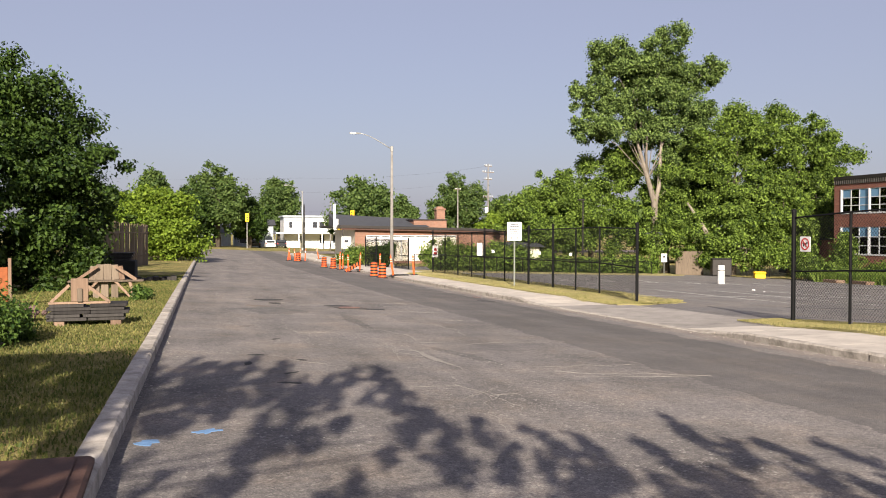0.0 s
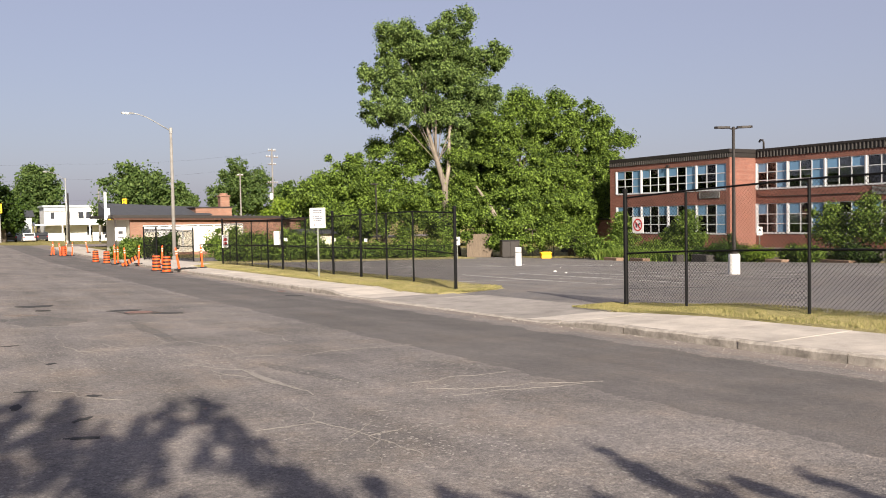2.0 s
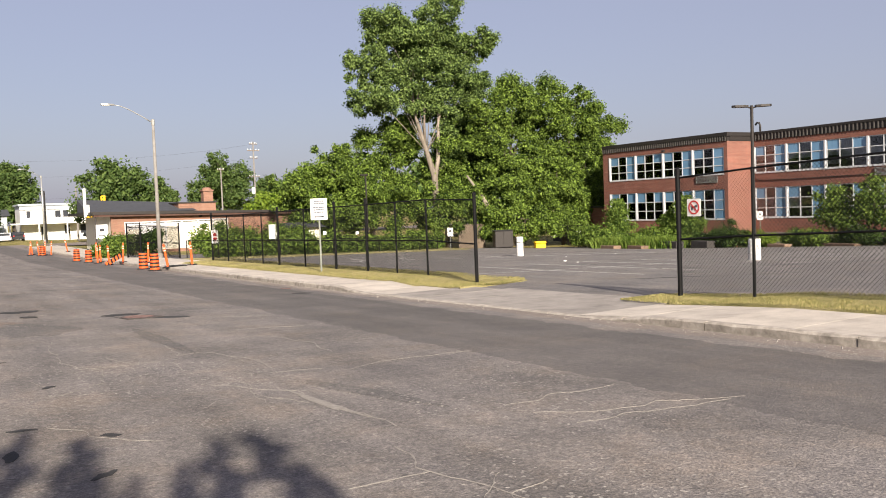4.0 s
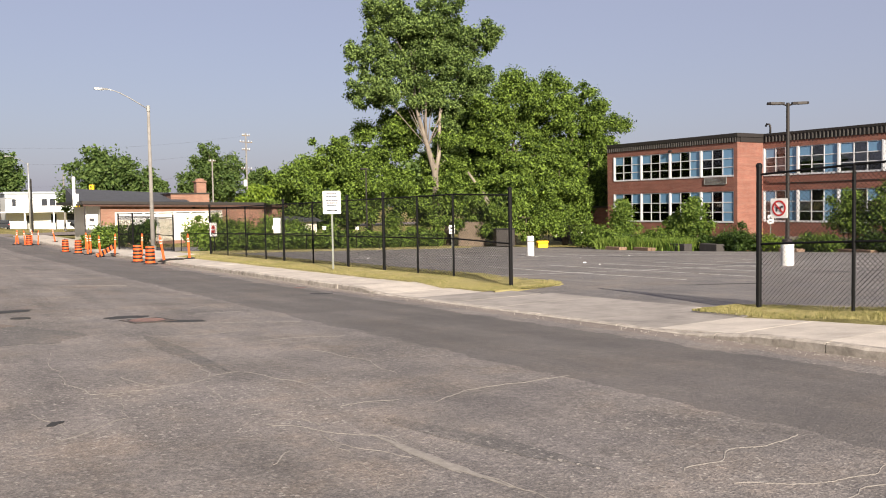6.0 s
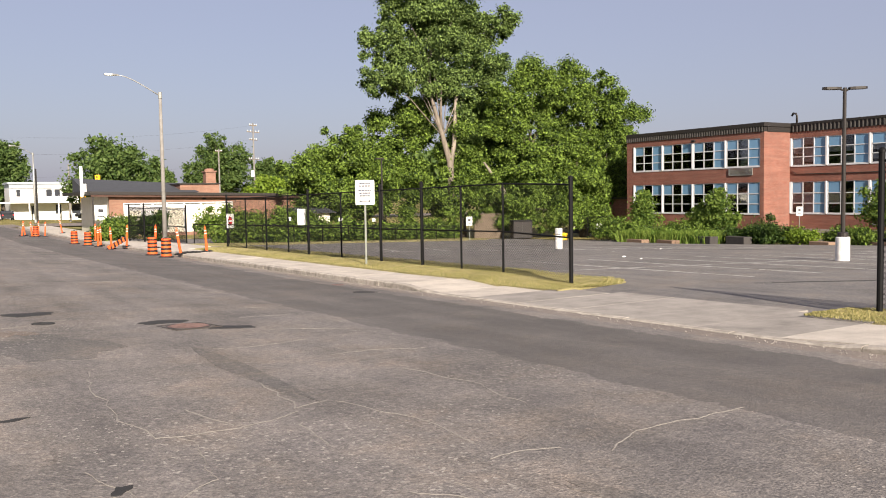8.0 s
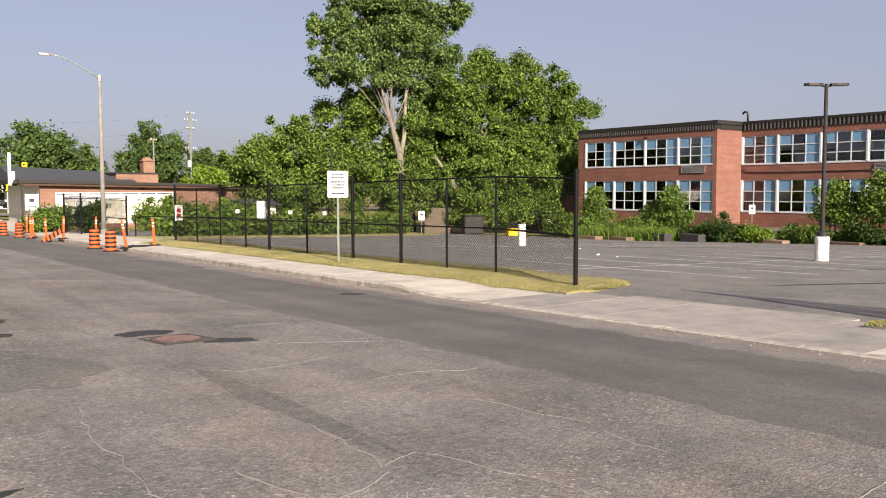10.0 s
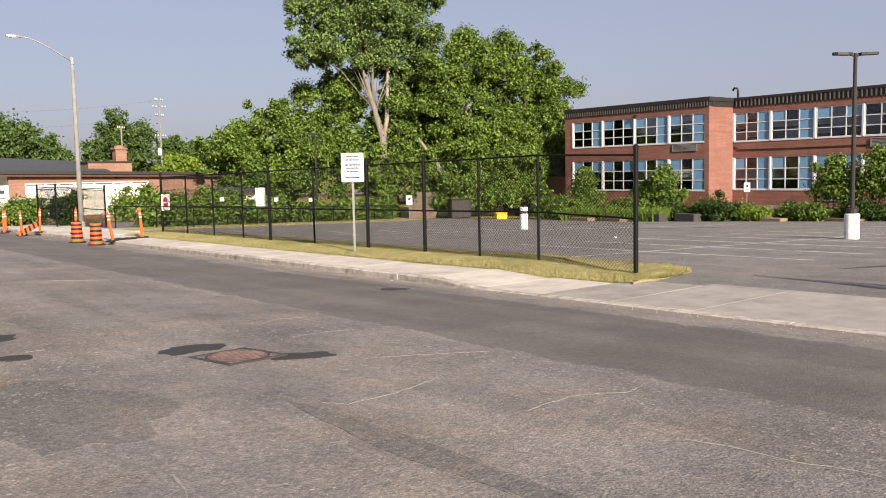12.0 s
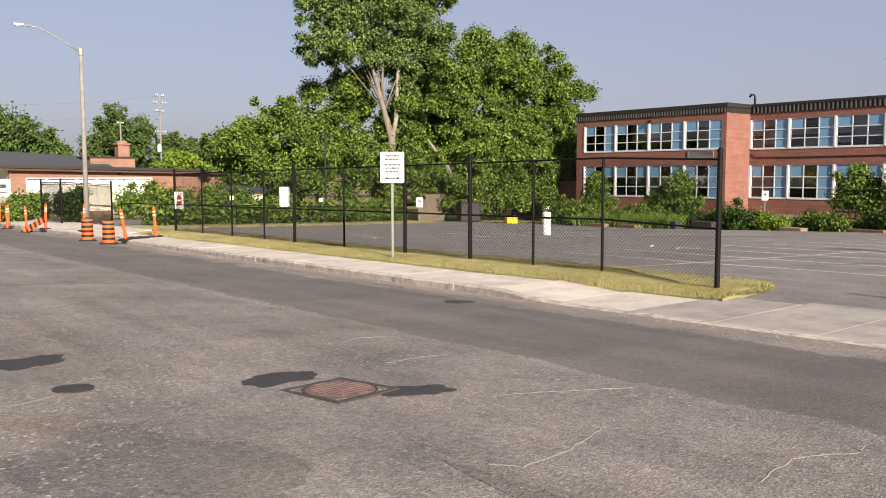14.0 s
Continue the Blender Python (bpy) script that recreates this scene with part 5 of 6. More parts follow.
bushy_tree((-3.0, 71.0, land_z(-3, 71)), [(0.9, 0, 2.6, 2.3, 2.2, 2.0), (-1.8, 0, 3.0, 2.3, 2.2, 2.0), (1.0, 0, 4.4, 1.9, 1.8, 1.4), (-1.2, 0.4, 4.6, 2.0, 1.8, 1.4), (1.5, -0.4, 1.2, 1.9, 1.8, 1.2), (-1.4, -0.5, 1.2, 2.2, 1.8, 1.2), (-3.4, 0, 2.6, 1.9, 1.8, 2.2)], 0.13, 46000, LEAFLIME, "bright lime-green bush beside the kerb", 73, 0.85, 60, 3.5, 0.15)


def far_tree(x, y, w, top, mat, label, seed, low=1.5, leaf=0.26, count=20000):
    """A broad far tree: lobes set over a rounded, uneven dome."""
    z = -1.4
    h = top - z
    r = random.Random(seed)
    mid = low + (h - low) * 0.45
    lobes = [(0, 0, mid, w * 0.34, w * 0.3, (h - low) * 0.33)]
    for i in range(13):
        a, e = i * 2.4 + r.uniform(-0.3, 0.3), math.asin(clamp(-0.55 + 1.5 * i / 12, -1, 1))
        q = r.uniform(0.88, 1.08)
        lobes.append((w * 0.36 * q * math.cos(a) * math.cos(e), w * 0.3 * math.sin(a) * math.cos(e), mid + (h - mid) * 0.74 * q * math.sin(e) * (1 if e > 0 else 0.75), w * 0.205, w * 0.19, h * 0.15))
    return tree((x, y, z), [(0, 0, -0.3, 0.5), (0, 0, h * 0.3, 0.4), (0.2, 0, h * 0.5, 0.3), (0.2, 0, h * 0.75, 0.15)], lobes, leaf, count, mat, DARKBARK, label, seed, w * 0.085, 34 * 9 / (w * w * 0.05 + 3), fill=0.9)


FT = "broad green tree far down the street"
far_tree(2.4, 152, 10.5, 12.8, LEAFFAR, FT, 81)
far_tree(8.0, 158, 7.0, 7.8, LEAFDARK, FT, 82, 0.5)
far_tree(-1.5, 150, 8.0, 9.0, LEAFDARK, FT, 83, 0.2)
far_tree(-8.5, 160, 6.5, 13.4, LEAFFAR, FT, 84)
far_tree(15.6, 186, 9.5, 14.4, LEAFFAR, "tall pale green tree behind the white house", 85, 0.5)
far_tree(26.5, 140, 14.5, 10.8, LEAFFAR, "broad green tree behind the brick hall", 86, 0.0)
far_tree(40.0, 172, 6.0, 8.6, LEAFFAR, FT, 87)
far_tree(50.5, 168, 12.5, 13.4, LEAFFAR, FT, 88)
far_tree(46.0, 130, 9.0, 5.2, LEAFLIME, "low yellow-green tree behind the hall", 89, -0.5)
far_tree(54.5, 128, 8.0, 5.0, LEAFLIME, "low yellow-green tree behind the hall", 90, -0.5)
far_tree(61.0, 170, 8.0, 9.2, LEAFFAR, FT, 91)
far_tree(72.0, 82, 9.0, 5.5, LEAFFAR, "pale green tree behind the school", 92, -0.5)
far_tree(-16.0, 150, 12.0, 10.0, LEAFDARK, FT, 93)
far_tree(-14.0, 110, 10.0, 8.0, LEAFFAR, FT, 94)
far_tree(-12.0, 84, 8.0, 6.0, LEAFFAR, FT, 95)
for i, (x, y, w, h) in enumerate(((-50, 175, 26, 11), (-75, 160, 26, 12), (80, 190, 24, 11), (100, 170, 26, 12), (95, 120, 22, 11), (-40, 120, 20, 11), (-30, 60, 16, 10), (-32, 30, 16, 11), (-28, 0, 16, 11), (-30, -30, 18, 11), (5, -70, 26, 12), (35, -60, 24, 11), (-20, -60, 22, 11))):
    far_tree(x, y, w, h, LEAFFAR, "broad green tree in the neighbourhood", 100 + i, 0.5, 0.7, 4000)

# street tree just behind the start, whose shade falls on the road
def street_tree():
    """Upright leafy shoots fringe a broad crown: high over the verge, low over the road."""
    r = random.Random(77)
    lobes = []
    shoots = ((-0.2, 11.7), (0.3, 12.4), (0.65, 11.6), (0.2, 11.0), (0.95, 11.5), (0.6, 10.5), (1.1, 9.9), (0.0, 10.2), (1.5, 9.6), (-0.5, 12.6), (0.05, 12.9), (0.5, 12.2), (0.85, 12.8), (1.15, 12.3), (1.3, 10.8), (1.65, 11.0), (2.0, 11.5), (2.32, 11.7), (2.35, 10.3), (2.3, 8.8),
              (2.65, 8.1), (3.0, 7.6), (3.35, 7.2), (3.8, 6.9), (4.55, 7.7), (4.9, 6.7), (5.35, 6.5))
    reach = ((-6.0, 12.0), (-0.6, 12.3), (-0.4, 11.2), (1.0, 10.9), (1.25, 9.0), (1.6, 9.4), (2.2, 9.2), (2.4, 7.0), (3.3, 6.3), (4.4, 6.2), (5.5, 5.4))

    def put(gx, gy, w, tall):
        back = r.uniform(-3.3, -2.3)
        h = (gy - back) / 2.08
        lobes.append((gx - 0.51 * h + 5.4, back + 3.6, h - 0.28, w, w, w * tall))

    for tx, ty in shoots:
        ln = r.uniform(1.7, 2.6)
        lean = r.uniform(0.05, 0.32)
        n = 11
        for i in range(n):
            k = (i + r.random()) / n
            side = r.gauss(0, 1) * (0.02 + 0.12 * k)
            put(tx - lean * ln * k + side, ty - ln * k, r.uniform(0.045, 0.085) + 0.05 * k, 1.5)
    while len(lobes) < 640:
        gx = r.uniform(-5.0, 5.3) if r.random() < 0.55 else r.uniform(-4.5, 1.0)
        gy = r.uniform(3.4, np.interp(gx, [p[0] for p in reach], [p[1] for p in reach]))
        if noise.noise((gx * 2.3 - gy * 0.55, gy * 0.34, 5.0)) > (0.0 if gx > 1.0 else -0.3):
            put(gx, gy, r.uniform(0.06, 0.13), 2.2)
    for i in range(230):
        put(-0.5 - 2.0 * abs(r.gauss(0, 1)), min(12.3, 12.6 - 3.2 * abs(r.gauss(0, 1))), r.uniform(0.09, 0.18), 1.6)
    t = thing("street_tree", pose(-5.4, -3.6, land_z(-5.4, -3.6)), "street tree with spreading leafy limbs on the verge", "tree")
    part("trunk", Geo().tube([(0, 0, -0.3), (0, 0, 2.2), (0.2, 0.2, 4.2), (0.6, 0.5, 6.6)], [0.3, 0.24, 0.18, 0.07], 10), DARKBARK, t, smooth=True)
    for k in range(0, 640, 32):
        lx, ly, lz = lobes[k][:3]
        part("limb", Geo().tube([(0.1, 0.1, 2.4 + 0.25 * lz), (lx * 0.5, ly * 0.6, lz * 0.75 + 0.8), (lx, ly, lz)], [0.04, 0.022, 0.008], 6), DARKBARK, t)
    clumps = [((x, y, z), (a, b, c)) for x, y, z, a, b, c in lobes]
    part("crown", leaf_mesh("crown", clumps, 0.075, 26000, LEAF, 120), LEAF, t)


street_tree()


# ---- the brick school ----
def window_unit(parent, x, y0, y1, z0, z1, seed, out=0.0):
    """A white-framed window of three lights by three rows, seen from -x."""
    r = random.Random(seed)
    g = Geo()
    fw, d0, d1 = 0.075, x - 0.02, x + 0.10
    g.box(d0, d1, y0, y0 + 0.09, z0, z1).box(d0, d1, y1 - 0.09, y1, z0, z1)
    g.box(d0, d1, y0 + 0.09, y1 - 0.09, z0, z0 + 0.08).box(d0, d1, y0 + 0.09, y1 - 0.09, z1 - 0.06, z1)
    w = (y1 - y0 - 0.18) / 3
    rows = [z0 + 0.08, z0 + 0.08 + (z1 - z0) * 0.29, z0 + (z1 - z0) * 0.64, z1 - 0.06]
    for i in (1, 2):
        yy = y0 + 0.09 + w * i
        g.box(d0, d1 - 0.03, yy - fw / 2, yy + fw / 2, z0 + 0.08, z1 - 0.06)
    for i in range(3):
        for zz in rows[1:3]:
            ya, yb = y0 + 0.09 + w * i + fw / 2, y0 + 0.09 + w * (i + 1) - fw / 2
            g.box(d0 + 0.005, d1 - 0.035, ya, yb, zz - 0.035, zz + 0.035)
    fr = part("window", g, FRAME, parent)
    part("sill", Geo().box(x - 0.09, x + 0.05, y0, y1, z0 - 0.07, z0 - 0.003), FRAME, fr)
    blue_col = r.random() < 0.30
    for i in range(3):
        for j in range(3):
            ya, yb = y0 + 0.09 + w * i + fw / 2, y0 + 0.09 + w * (i + 1) - fw / 2
            za, zb = rows[j] + (0.022 if j else 0), rows[j + 1] - (0.022 if j < 2 else 0)
            top = j == 2
            blue = (top and i != 1 and r.random() < 0.95) or (blue_col and i == 0 and r.random() < 0.9)
            part("pane", Geo().box(x + 0.02, x + 0.035, ya, yb, za, zb), BLUEPANE if blue else GLASS, fr)
            if not blue and ((j == 1 and r.random() < 0.8) or (j == 0 and r.random() < 0.35) or (top and r.random() < 0.3)):
                part("blind", Geo().box(x + 0.11, x + 0.12, ya - 0.03, yb + 0.03, za + (0 if r.random() < 0.6 else 0.25), zb), BLIND, fr)
    return fr


def louvre(parent, x, y0, y1, z0, z1):
    v = part("louvre_vent", Geo().box(x - 0.05, x, y0, y1, z0, z0 + 0.05).box(x - 0.05, x, y0, y1, z1 - 0.05, z1).box(x - 0.05, x, y0, y0 + 0.05, z0 + 0.05, z1 - 0.05).box(x - 0.05, x, y1 - 0.05, y1, z0 + 0.05, z1 - 0.05), GALV, parent)
    n = 5
    for i in range(n):
        zz = z0 + 0.08 + (z1 - z0 - 0.14) * i / n
        part("slat", Geo().box(x - 0.04, x - 0.002, y0 + 0.05, y1 - 0.05, zz, zz + 0.045), GALV, v)


def school():
    s = thing("school_building", pose(0, 0, 0), "two-storey red brick school with white-framed window bands", "school")
    ZG, L0, L1, U0, U1, TOP = -3.2, -0.50, 2.12, 3.42, 5.73, 6.98
    wings = ((59.75, 55.12, 70.75, 55.5, 3.59, 4), (63.1, 22.0, 55.12, 55.5, -3.65, 9))
    for x, ya, yb, w0, pitch, n in wings:
        lo, hi = (w0, w0 + pitch * n) if pitch > 0 else (w0 + pitch * n, w0 - 0.0)
        hi = min(hi, yb - 0.02) if pitch > 0 else min(hi, yb)
        lo = max(lo, ya + 0.02)
        x2 = x + 0.35
        for z0, z1 in ((ZG, L0), (L1, U0), (U1, TOP - 0.75)):
            part("brick_wall", Geo().box(x, x2, ya, yb, z0, z1), BRICK, s)
        for z0, z1 in ((L0, L1), (U0, U1)):
            if lo - ya > 0.05:
                part("brick_pier", Geo().box(x, x2, ya, lo, z0, z1), BRICK, s)
            if yb - hi > 0.05:
                part("brick_pier", Geo().box(x, x2, hi, yb, z0, z1), BRICK, s)
            for i in range(n):
                a, b = sorted((w0 + pitch * i, w0 + pitch * (i + 1)))
                a, b = max(a, lo), min(b, hi)
                part("mullion", Geo().box(x - 0.05, x + 0.14, b - 0.13, b - 0.0, z0, z1), FRAME, s)
                window_unit(s, x + 0.05, a, b - 0.13, z0, z1, int(x * 7 + i * 13 + z0 * 3))
        # rooms behind the glass, their indoor shade put into a near-black shell colour
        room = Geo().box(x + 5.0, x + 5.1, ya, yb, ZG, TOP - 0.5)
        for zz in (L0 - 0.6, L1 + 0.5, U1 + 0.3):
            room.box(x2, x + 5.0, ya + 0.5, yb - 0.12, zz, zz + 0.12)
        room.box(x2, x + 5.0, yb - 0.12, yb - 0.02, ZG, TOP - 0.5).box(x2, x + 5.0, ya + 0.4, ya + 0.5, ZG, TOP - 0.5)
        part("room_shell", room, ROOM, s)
        band = 0.34 if x < 62 else 0.22
        part("fascia", Geo().box(x - 0.12, x2 + 0.1, ya - (0.12 if x < 62 else 0), yb, TOP - band, TOP, ch=0.02), FASCIA, s)
        part("fascia_backing", Geo().box(x - 0.05, x2, ya, yb, TOP - 0.75, TOP - band), FASCIA, s)
        g = Geo()
        y = ya + 0.1
        while y < yb - 0.1:
            g.box(x - 0.10, x - 0.05, y, y + 0.10, TOP - 0.74, TOP - band)
            y += 0.27 if x < 62 else 0.34
        part("fascia_ribs", g, RIBS, s)
        part("plinth", Geo().box(x - 0.03, x + 0.02, ya + 0.02, yb - 0.02, ZG, -1.75), APRON, s, "pale concrete footing")
    # return wall at the step between the wings, far end and back
    part("brick_return", Geo().box(60.1, 63.1, 55.12, 55.47, ZG, TOP - 0.75), BRICK, s)
    part("fascia", Geo().box(60.2, 63.0, 55.0, 55.3, TOP - 0.34, TOP, ch=0.02), FASCIA, s)
    part("fascia_backing", Geo().box(60.1, 63.1, 55.07, 55.4, TOP - 0.75, TOP - 0.34), FASCIA, s)
    part("brick_end", Geo().box(60.1, 78, 70.4, 70.75, ZG, TOP - 0.1), BRICK, s)
    part("brick_end", Geo().box(63.45, 80, 22.0, 22.35, ZG, TOP - 0.1), BRICK, s)
    part("brick_back", Geo().box(78, 78.3, 22.0, 70.75, ZG, TOP - 0.1), BRICK, s)
    part("roof", Geo().box(60.1, 78, 55.4, 70.4, TOP - 0.3, TOP - 0.1).box(63.4, 78, 22.3, 55.4, TOP - 0.3, TOP - 0.1), SHINGLE, s)
    louvre(s, 59.72, 56.2, 58.6, 2.72, 3.30)
    louvre(s, 63.07, 41.6, 43.9, 2.62, 3.25)
    louvre(s, 63.07, 45.3, 47.8, -1.35, -0.62)
    part("cable", Geo().tube([(63.05, 54.9, 3.05), (63.05, 54.5, 2.75), (63.05, 50, 2.72), (63.05, 38, 2.8)], [0.03] * 4, 6), FASCIA, s)
    part("wall_lamp", Geo().box(59.5, 59.7, 62.2, 62.6, 5.82, 5.98, ch=0.03), FASCIA, s)
    return s


school()
t = thing("roof_vent", pose(65.5, 56.2, 6.88), "grey gooseneck vent pipe on the school roof", "vent")
part("pipe", Geo().tube([(0, 0, 0), (0, 0, 0.9), (0, 0.1, 1.1), (0, 0.35, 1.15), (0, 0.5, 0.95)], [0.09] * 5, 10), FASCIA, t, smooth=True)

# mown strip between the lot and the back fence
g = Geo()
for i in range(31):
    k = i / 30
    x, y = 14.2 + 29.0 * k, 58.9 + 13.6 * k
    for q in (-1.5 + 0.25 * math.sin(i * 1.9), -1.1, 0.4, 2.2):
        px, py = x - 0.42 * q, y + 0.9 * q
        g.v.append((px, py, land_z(max(px, 15.0), py) + (0.05 if q > -1.2 else -0.03)))
g.f = [(i * 4 + k, i * 4 + k + 1, i * 4 + 5 + k, i * 4 + 4 + k)[::-1] for i in range(30) for k in range(3)]
whole("lawn_strip_back", g, STRIP, "yellow-green mown grass at the foot of the back fence", "lawn", kind="structure", smooth=True)

# dark shed, red awning, dumpster and salt box beyond the lot
t = thing("garden_shed", pose(62.5, 78.0, -2.8, 0, 0, -20), "dark timber shelter with a red awning", "shed")
part("wall", Geo().box(-2.2, 2.2, 0, 2.5, 0, 2.6), CHARWOOD, t)
part("roof", Geo().box(-2.4, 2.4, -0.3, 2.7, 2.6, 2.75, ch=0.03), SHINGLE, t)
part("awning", Geo().box(-1.0, 0.2, -0.6, -0.05, 2.5, 3.2, ch=0.08), RED, t, "bright red cloth awning")
part("awning", Geo().box(0.3, 1.5, -0.6, -0.05, 2.5, 3.15, ch=0.08), RED, t, "bright red cloth awning")
t = thing("side_entrance", pose(61.0, 71.2, -2.8), "low brick entrance beside the school", "entrance")
part("wall", Geo().box(0, 5, 0.2, 4, 0, 3.6), BRICK, t)
part("roof", Geo().box(-0.3, 5.3, -0.1, 4.3, 3.6, 3.8), FASCIA, t)
t = thing("dumpster", pose(49.0, 73.6, land_z(49.0, 73.6), 0, 0, -25), "dark green steel dumpster at the lot's edge", "dumpster")
part("body", Geo().box(-0.9, 0.9, -0.7, 0.7, 0.08, 1.65, ch=0.03), FASCIA, t)
part("lid", Geo().box(-0.93, 0.93, -0.73, 0.73, 1.65, 1.75, ch=0.03), RUBBER, t)
for s in (-0.8, 0.0, 0.8):
    part("rib", Geo().box(s - 0.04, s + 0.04, -0.75, -0.7, 0.1, 1.6), FASCIA, t)
t = thing("salt_box", pose(51.0, 70.3, land_z(51.0, 70.3), 0, 0, -20), "yellow plastic salt box with a sloped lid", "grit bin")
part("body", Geo().box(-0.5, 0.5, -0.3, 0.3, 0.0, 0.42, ch=0.04), YELLOW, t)
part("lid", Geo().box(-0.57, 0.57, -0.37, 0.36, 0.42, 0.66, ch=0.09), YELLOW, t)
g = Geo().box(-1.4, 1.4, -0.06, 0.06, 0, 2.4)
whole("timber_screen", g, OLDWOOD, "weathered timber screen panel at the hedge's end", "fence panel", m=pose(47.6, 77.0, -2.75, 0, 0, -15))
t = thing("lamp_post", pose(33.5, 72.0, land_z(33, 72)), "dark slim lamp post behind the hedge", "lamp post")
part("pole", Geo().tube([(0, 0, -0.2), (0, 0, 6.6)], [0.08, 0.06], 8), FASCIA, t)
part("lamp_head", Geo().box(-0.5, 0.2, -0.12, 0.12, 6.55, 6.68, ch=0.03), FASCIA, t)
r = random.Random(9)
for i in range(5):
    x, y = r.uniform(20, 44), r.uniform(32, 60)
    whole("litter", Geo().box(-0.045, 0.045, -0.03, 0.03, 0, 0.015 + 0.02 * r.random(), ch=0.01), WHITE, "small white scrap of litter on the asphalt", "litter", "litter", m=pose(x, y, land_z(x, y) + 0.002, 0, 0, r.uniform(0, 180)))
whole("litter", Geo().box(-0.09, 0.09, -0.06, 0.06, 0, 0.06, ch=0.02), WHITE, "crumpled white paper bag on the asphalt", "litter", "litter", m=pose(26.2, 36.6, land_z(26.2, 36.6), 0, 0, 30))


# ---- the brick hall across the driveway ----
def hall():
    s = thing("brick_hall", pose(14.9, 86.0, -1.5, 0, 0, 0), "single-storey brown brick hall with cream window panels", "hall")
    W, H0, H1 = 17.2, 3.45, 3.10
    def top(x):
        return H0 + (H1 - H0) * x / W
    g = Geo()
    a, b = 1.15, 10.7
    for x0, x1, z0, z1 in ((0, a, -0.2, None), (b, W, -0.2, None), (a, b, -0.2, 0.1), (a, b, 2.72, None)):
        za, zb = (top(x0) if z1 is None else z1), (top(x1) if z1 is None else z1)
        v = [(x0, 0, z0), (x1, 0, z0), (x1, 0.3, z0), (x0, 0.3, z0), (x0, 0, za), (x1, 0, zb), (x1, 0.3, zb), (x0, 0.3, za)]
        g.add(v, [(3, 2, 1, 0), (4, 5, 6, 7), (0, 1, 5, 4), (1, 2, 6, 5), (2, 3, 7, 6), (3, 0, 4, 7)])
    part("brick_wall", g, HALLBRICK, s)
    part("porch_wall", Geo().box(0, 0.3, 0.3, 13.7, -0.2, 3.3), CREAM, s)
    part("side_wall", Geo().box(W - 0.3, W, 0.3, 14, -0.2, 3.0).box(0.3, W - 0.3, 13.7, 14, -0.2, 3.0), HALLBRICK, s)
    part("stone_base", Geo().box(0.0, a - 0.02, -0.05, -0.003, -0.2, 1.6), KERB, s)
    widths = [1.5, 0.95, 1.2, 1.5, 1.5, 1.45, 1.45]
    x = a
    for i, w in enumerate(widths):
        w = w * (b - a) / sum(widths)
        fr = part("window", Geo().box(x, x + 0.07, 0.02, 0.16, 0.1, 2.72).box(x + w - 0.07, x + w, 0.02, 0.16, 0.1, 2.72).box(x + 0.07, x + w - 0.07, 0.02, 0.16, 2.62, 2.72).box(x + 0.07, x + w - 0.07, 0.02, 0.16, 2.05, 2.11), FRAME, s)
        part("panel", Geo().box(x + 0.07, x + w - 0.07, 0.08, 0.12, 0.1, 2.05), CREAM if i != 1 else BLIND, fr)
        # solid strip in the indoor-shade colour, painting a dark gap atop the pane
        part("dark_gap_strip", Geo().box(x + 0.09, x + w - 0.09, 0.07, 0.079, 2.54, 2.62), ROOM, fr)
        part("pane", Geo().box(x + 0.07, x + w - 0.07, 0.08, 0.12, 2.11, 2.62), BLIND if i in (0, 1, 2) else CREAM, fr)
        x += w
    part("roof_edge", Geo().add([(-1.6, -0.6, H0 + 0.02), (W + 0.3, -0.6, H1 + 0.02), (W + 0.3, 14, H1 + 0.02), (-1.6, 14, H0 + 0.02), (-1.6, -0.6, H0 + 0.28), (W + 0.3, -0.6, H1 + 0.24), (W + 0.3, 14, H1 + 0.3), (-1.6, 14, H0 + 0.3)],
         [(3, 2, 1, 0), (4, 5, 6, 7), (0, 1, 5, 4), (1, 2, 6, 5), (2, 3, 7, 6), (3, 0, 4, 7)]), FASCIA, s)
    part("upper_roof", Geo().add([(-1.4, 3.0, 3.75), (8.6, 3.0, 3.6), (8.6, 9.0, 4.55), (-1.4, 9.0, 5.05), (-1.4, 9.3, 3.7), (8.6, 9.3, 3.6)],
         [(0, 1, 2, 3), (3, 2, 5, 4), (1, 5, 2), (0, 3, 4), (0, 4, 5, 1)]), SHINGLE, s)
    part("upper_wall", Geo().box(7.2, 10.9, 4.5, 9, 3.3, 4.35), HALLBRICK, s)
    part("upper_wall_cap", Geo().box(7.1, 11.0, 4.4, 9.1, 4.35, 4.47), FASCIA, s)
    part("chimney", Geo().box(11.0, 12.0, 9.0, 10.0, 3.2, 5.75), HALLBRICK, s)
    part("chimney_cap", Geo().box(10.9, 12.1, 8.9, 10.1, 5.6, 5.78, ch=0.04).lathe([(0.5, 5.78), (0.42, 5.98), (0.2, 6.03)], 14, pose(11.5, 9.5, 0)), HALLBRICK, s)
    part("soffit_board", Geo().add([(-1.5, -0.5, H0 - 0.16), (W + 0.2, -0.5, H1 - 0.16), (W + 0.2, -0.02, H1 - 0.16), (-1.5, -0.02, H0 - 0.16), (-1.5, -0.5, H0 + 0.016), (W + 0.2, -0.5, H1 + 0.016), (W + 0.2, -0.02, H1 + 0.016), (-1.5, -0.02, H0 + 0.016)],
         [(3, 2, 1, 0), (4, 5, 6, 7), (0, 1, 5, 4), (1, 2, 6, 5), (2, 3, 7, 6), (3, 0, 4, 7)]), RUSTBOARD, s)
    part("wall_lamp", Geo().box(7.9, 8.2, -0.15, -0.003, 2.95, 3.1, ch=0.03), FASCIA, s)
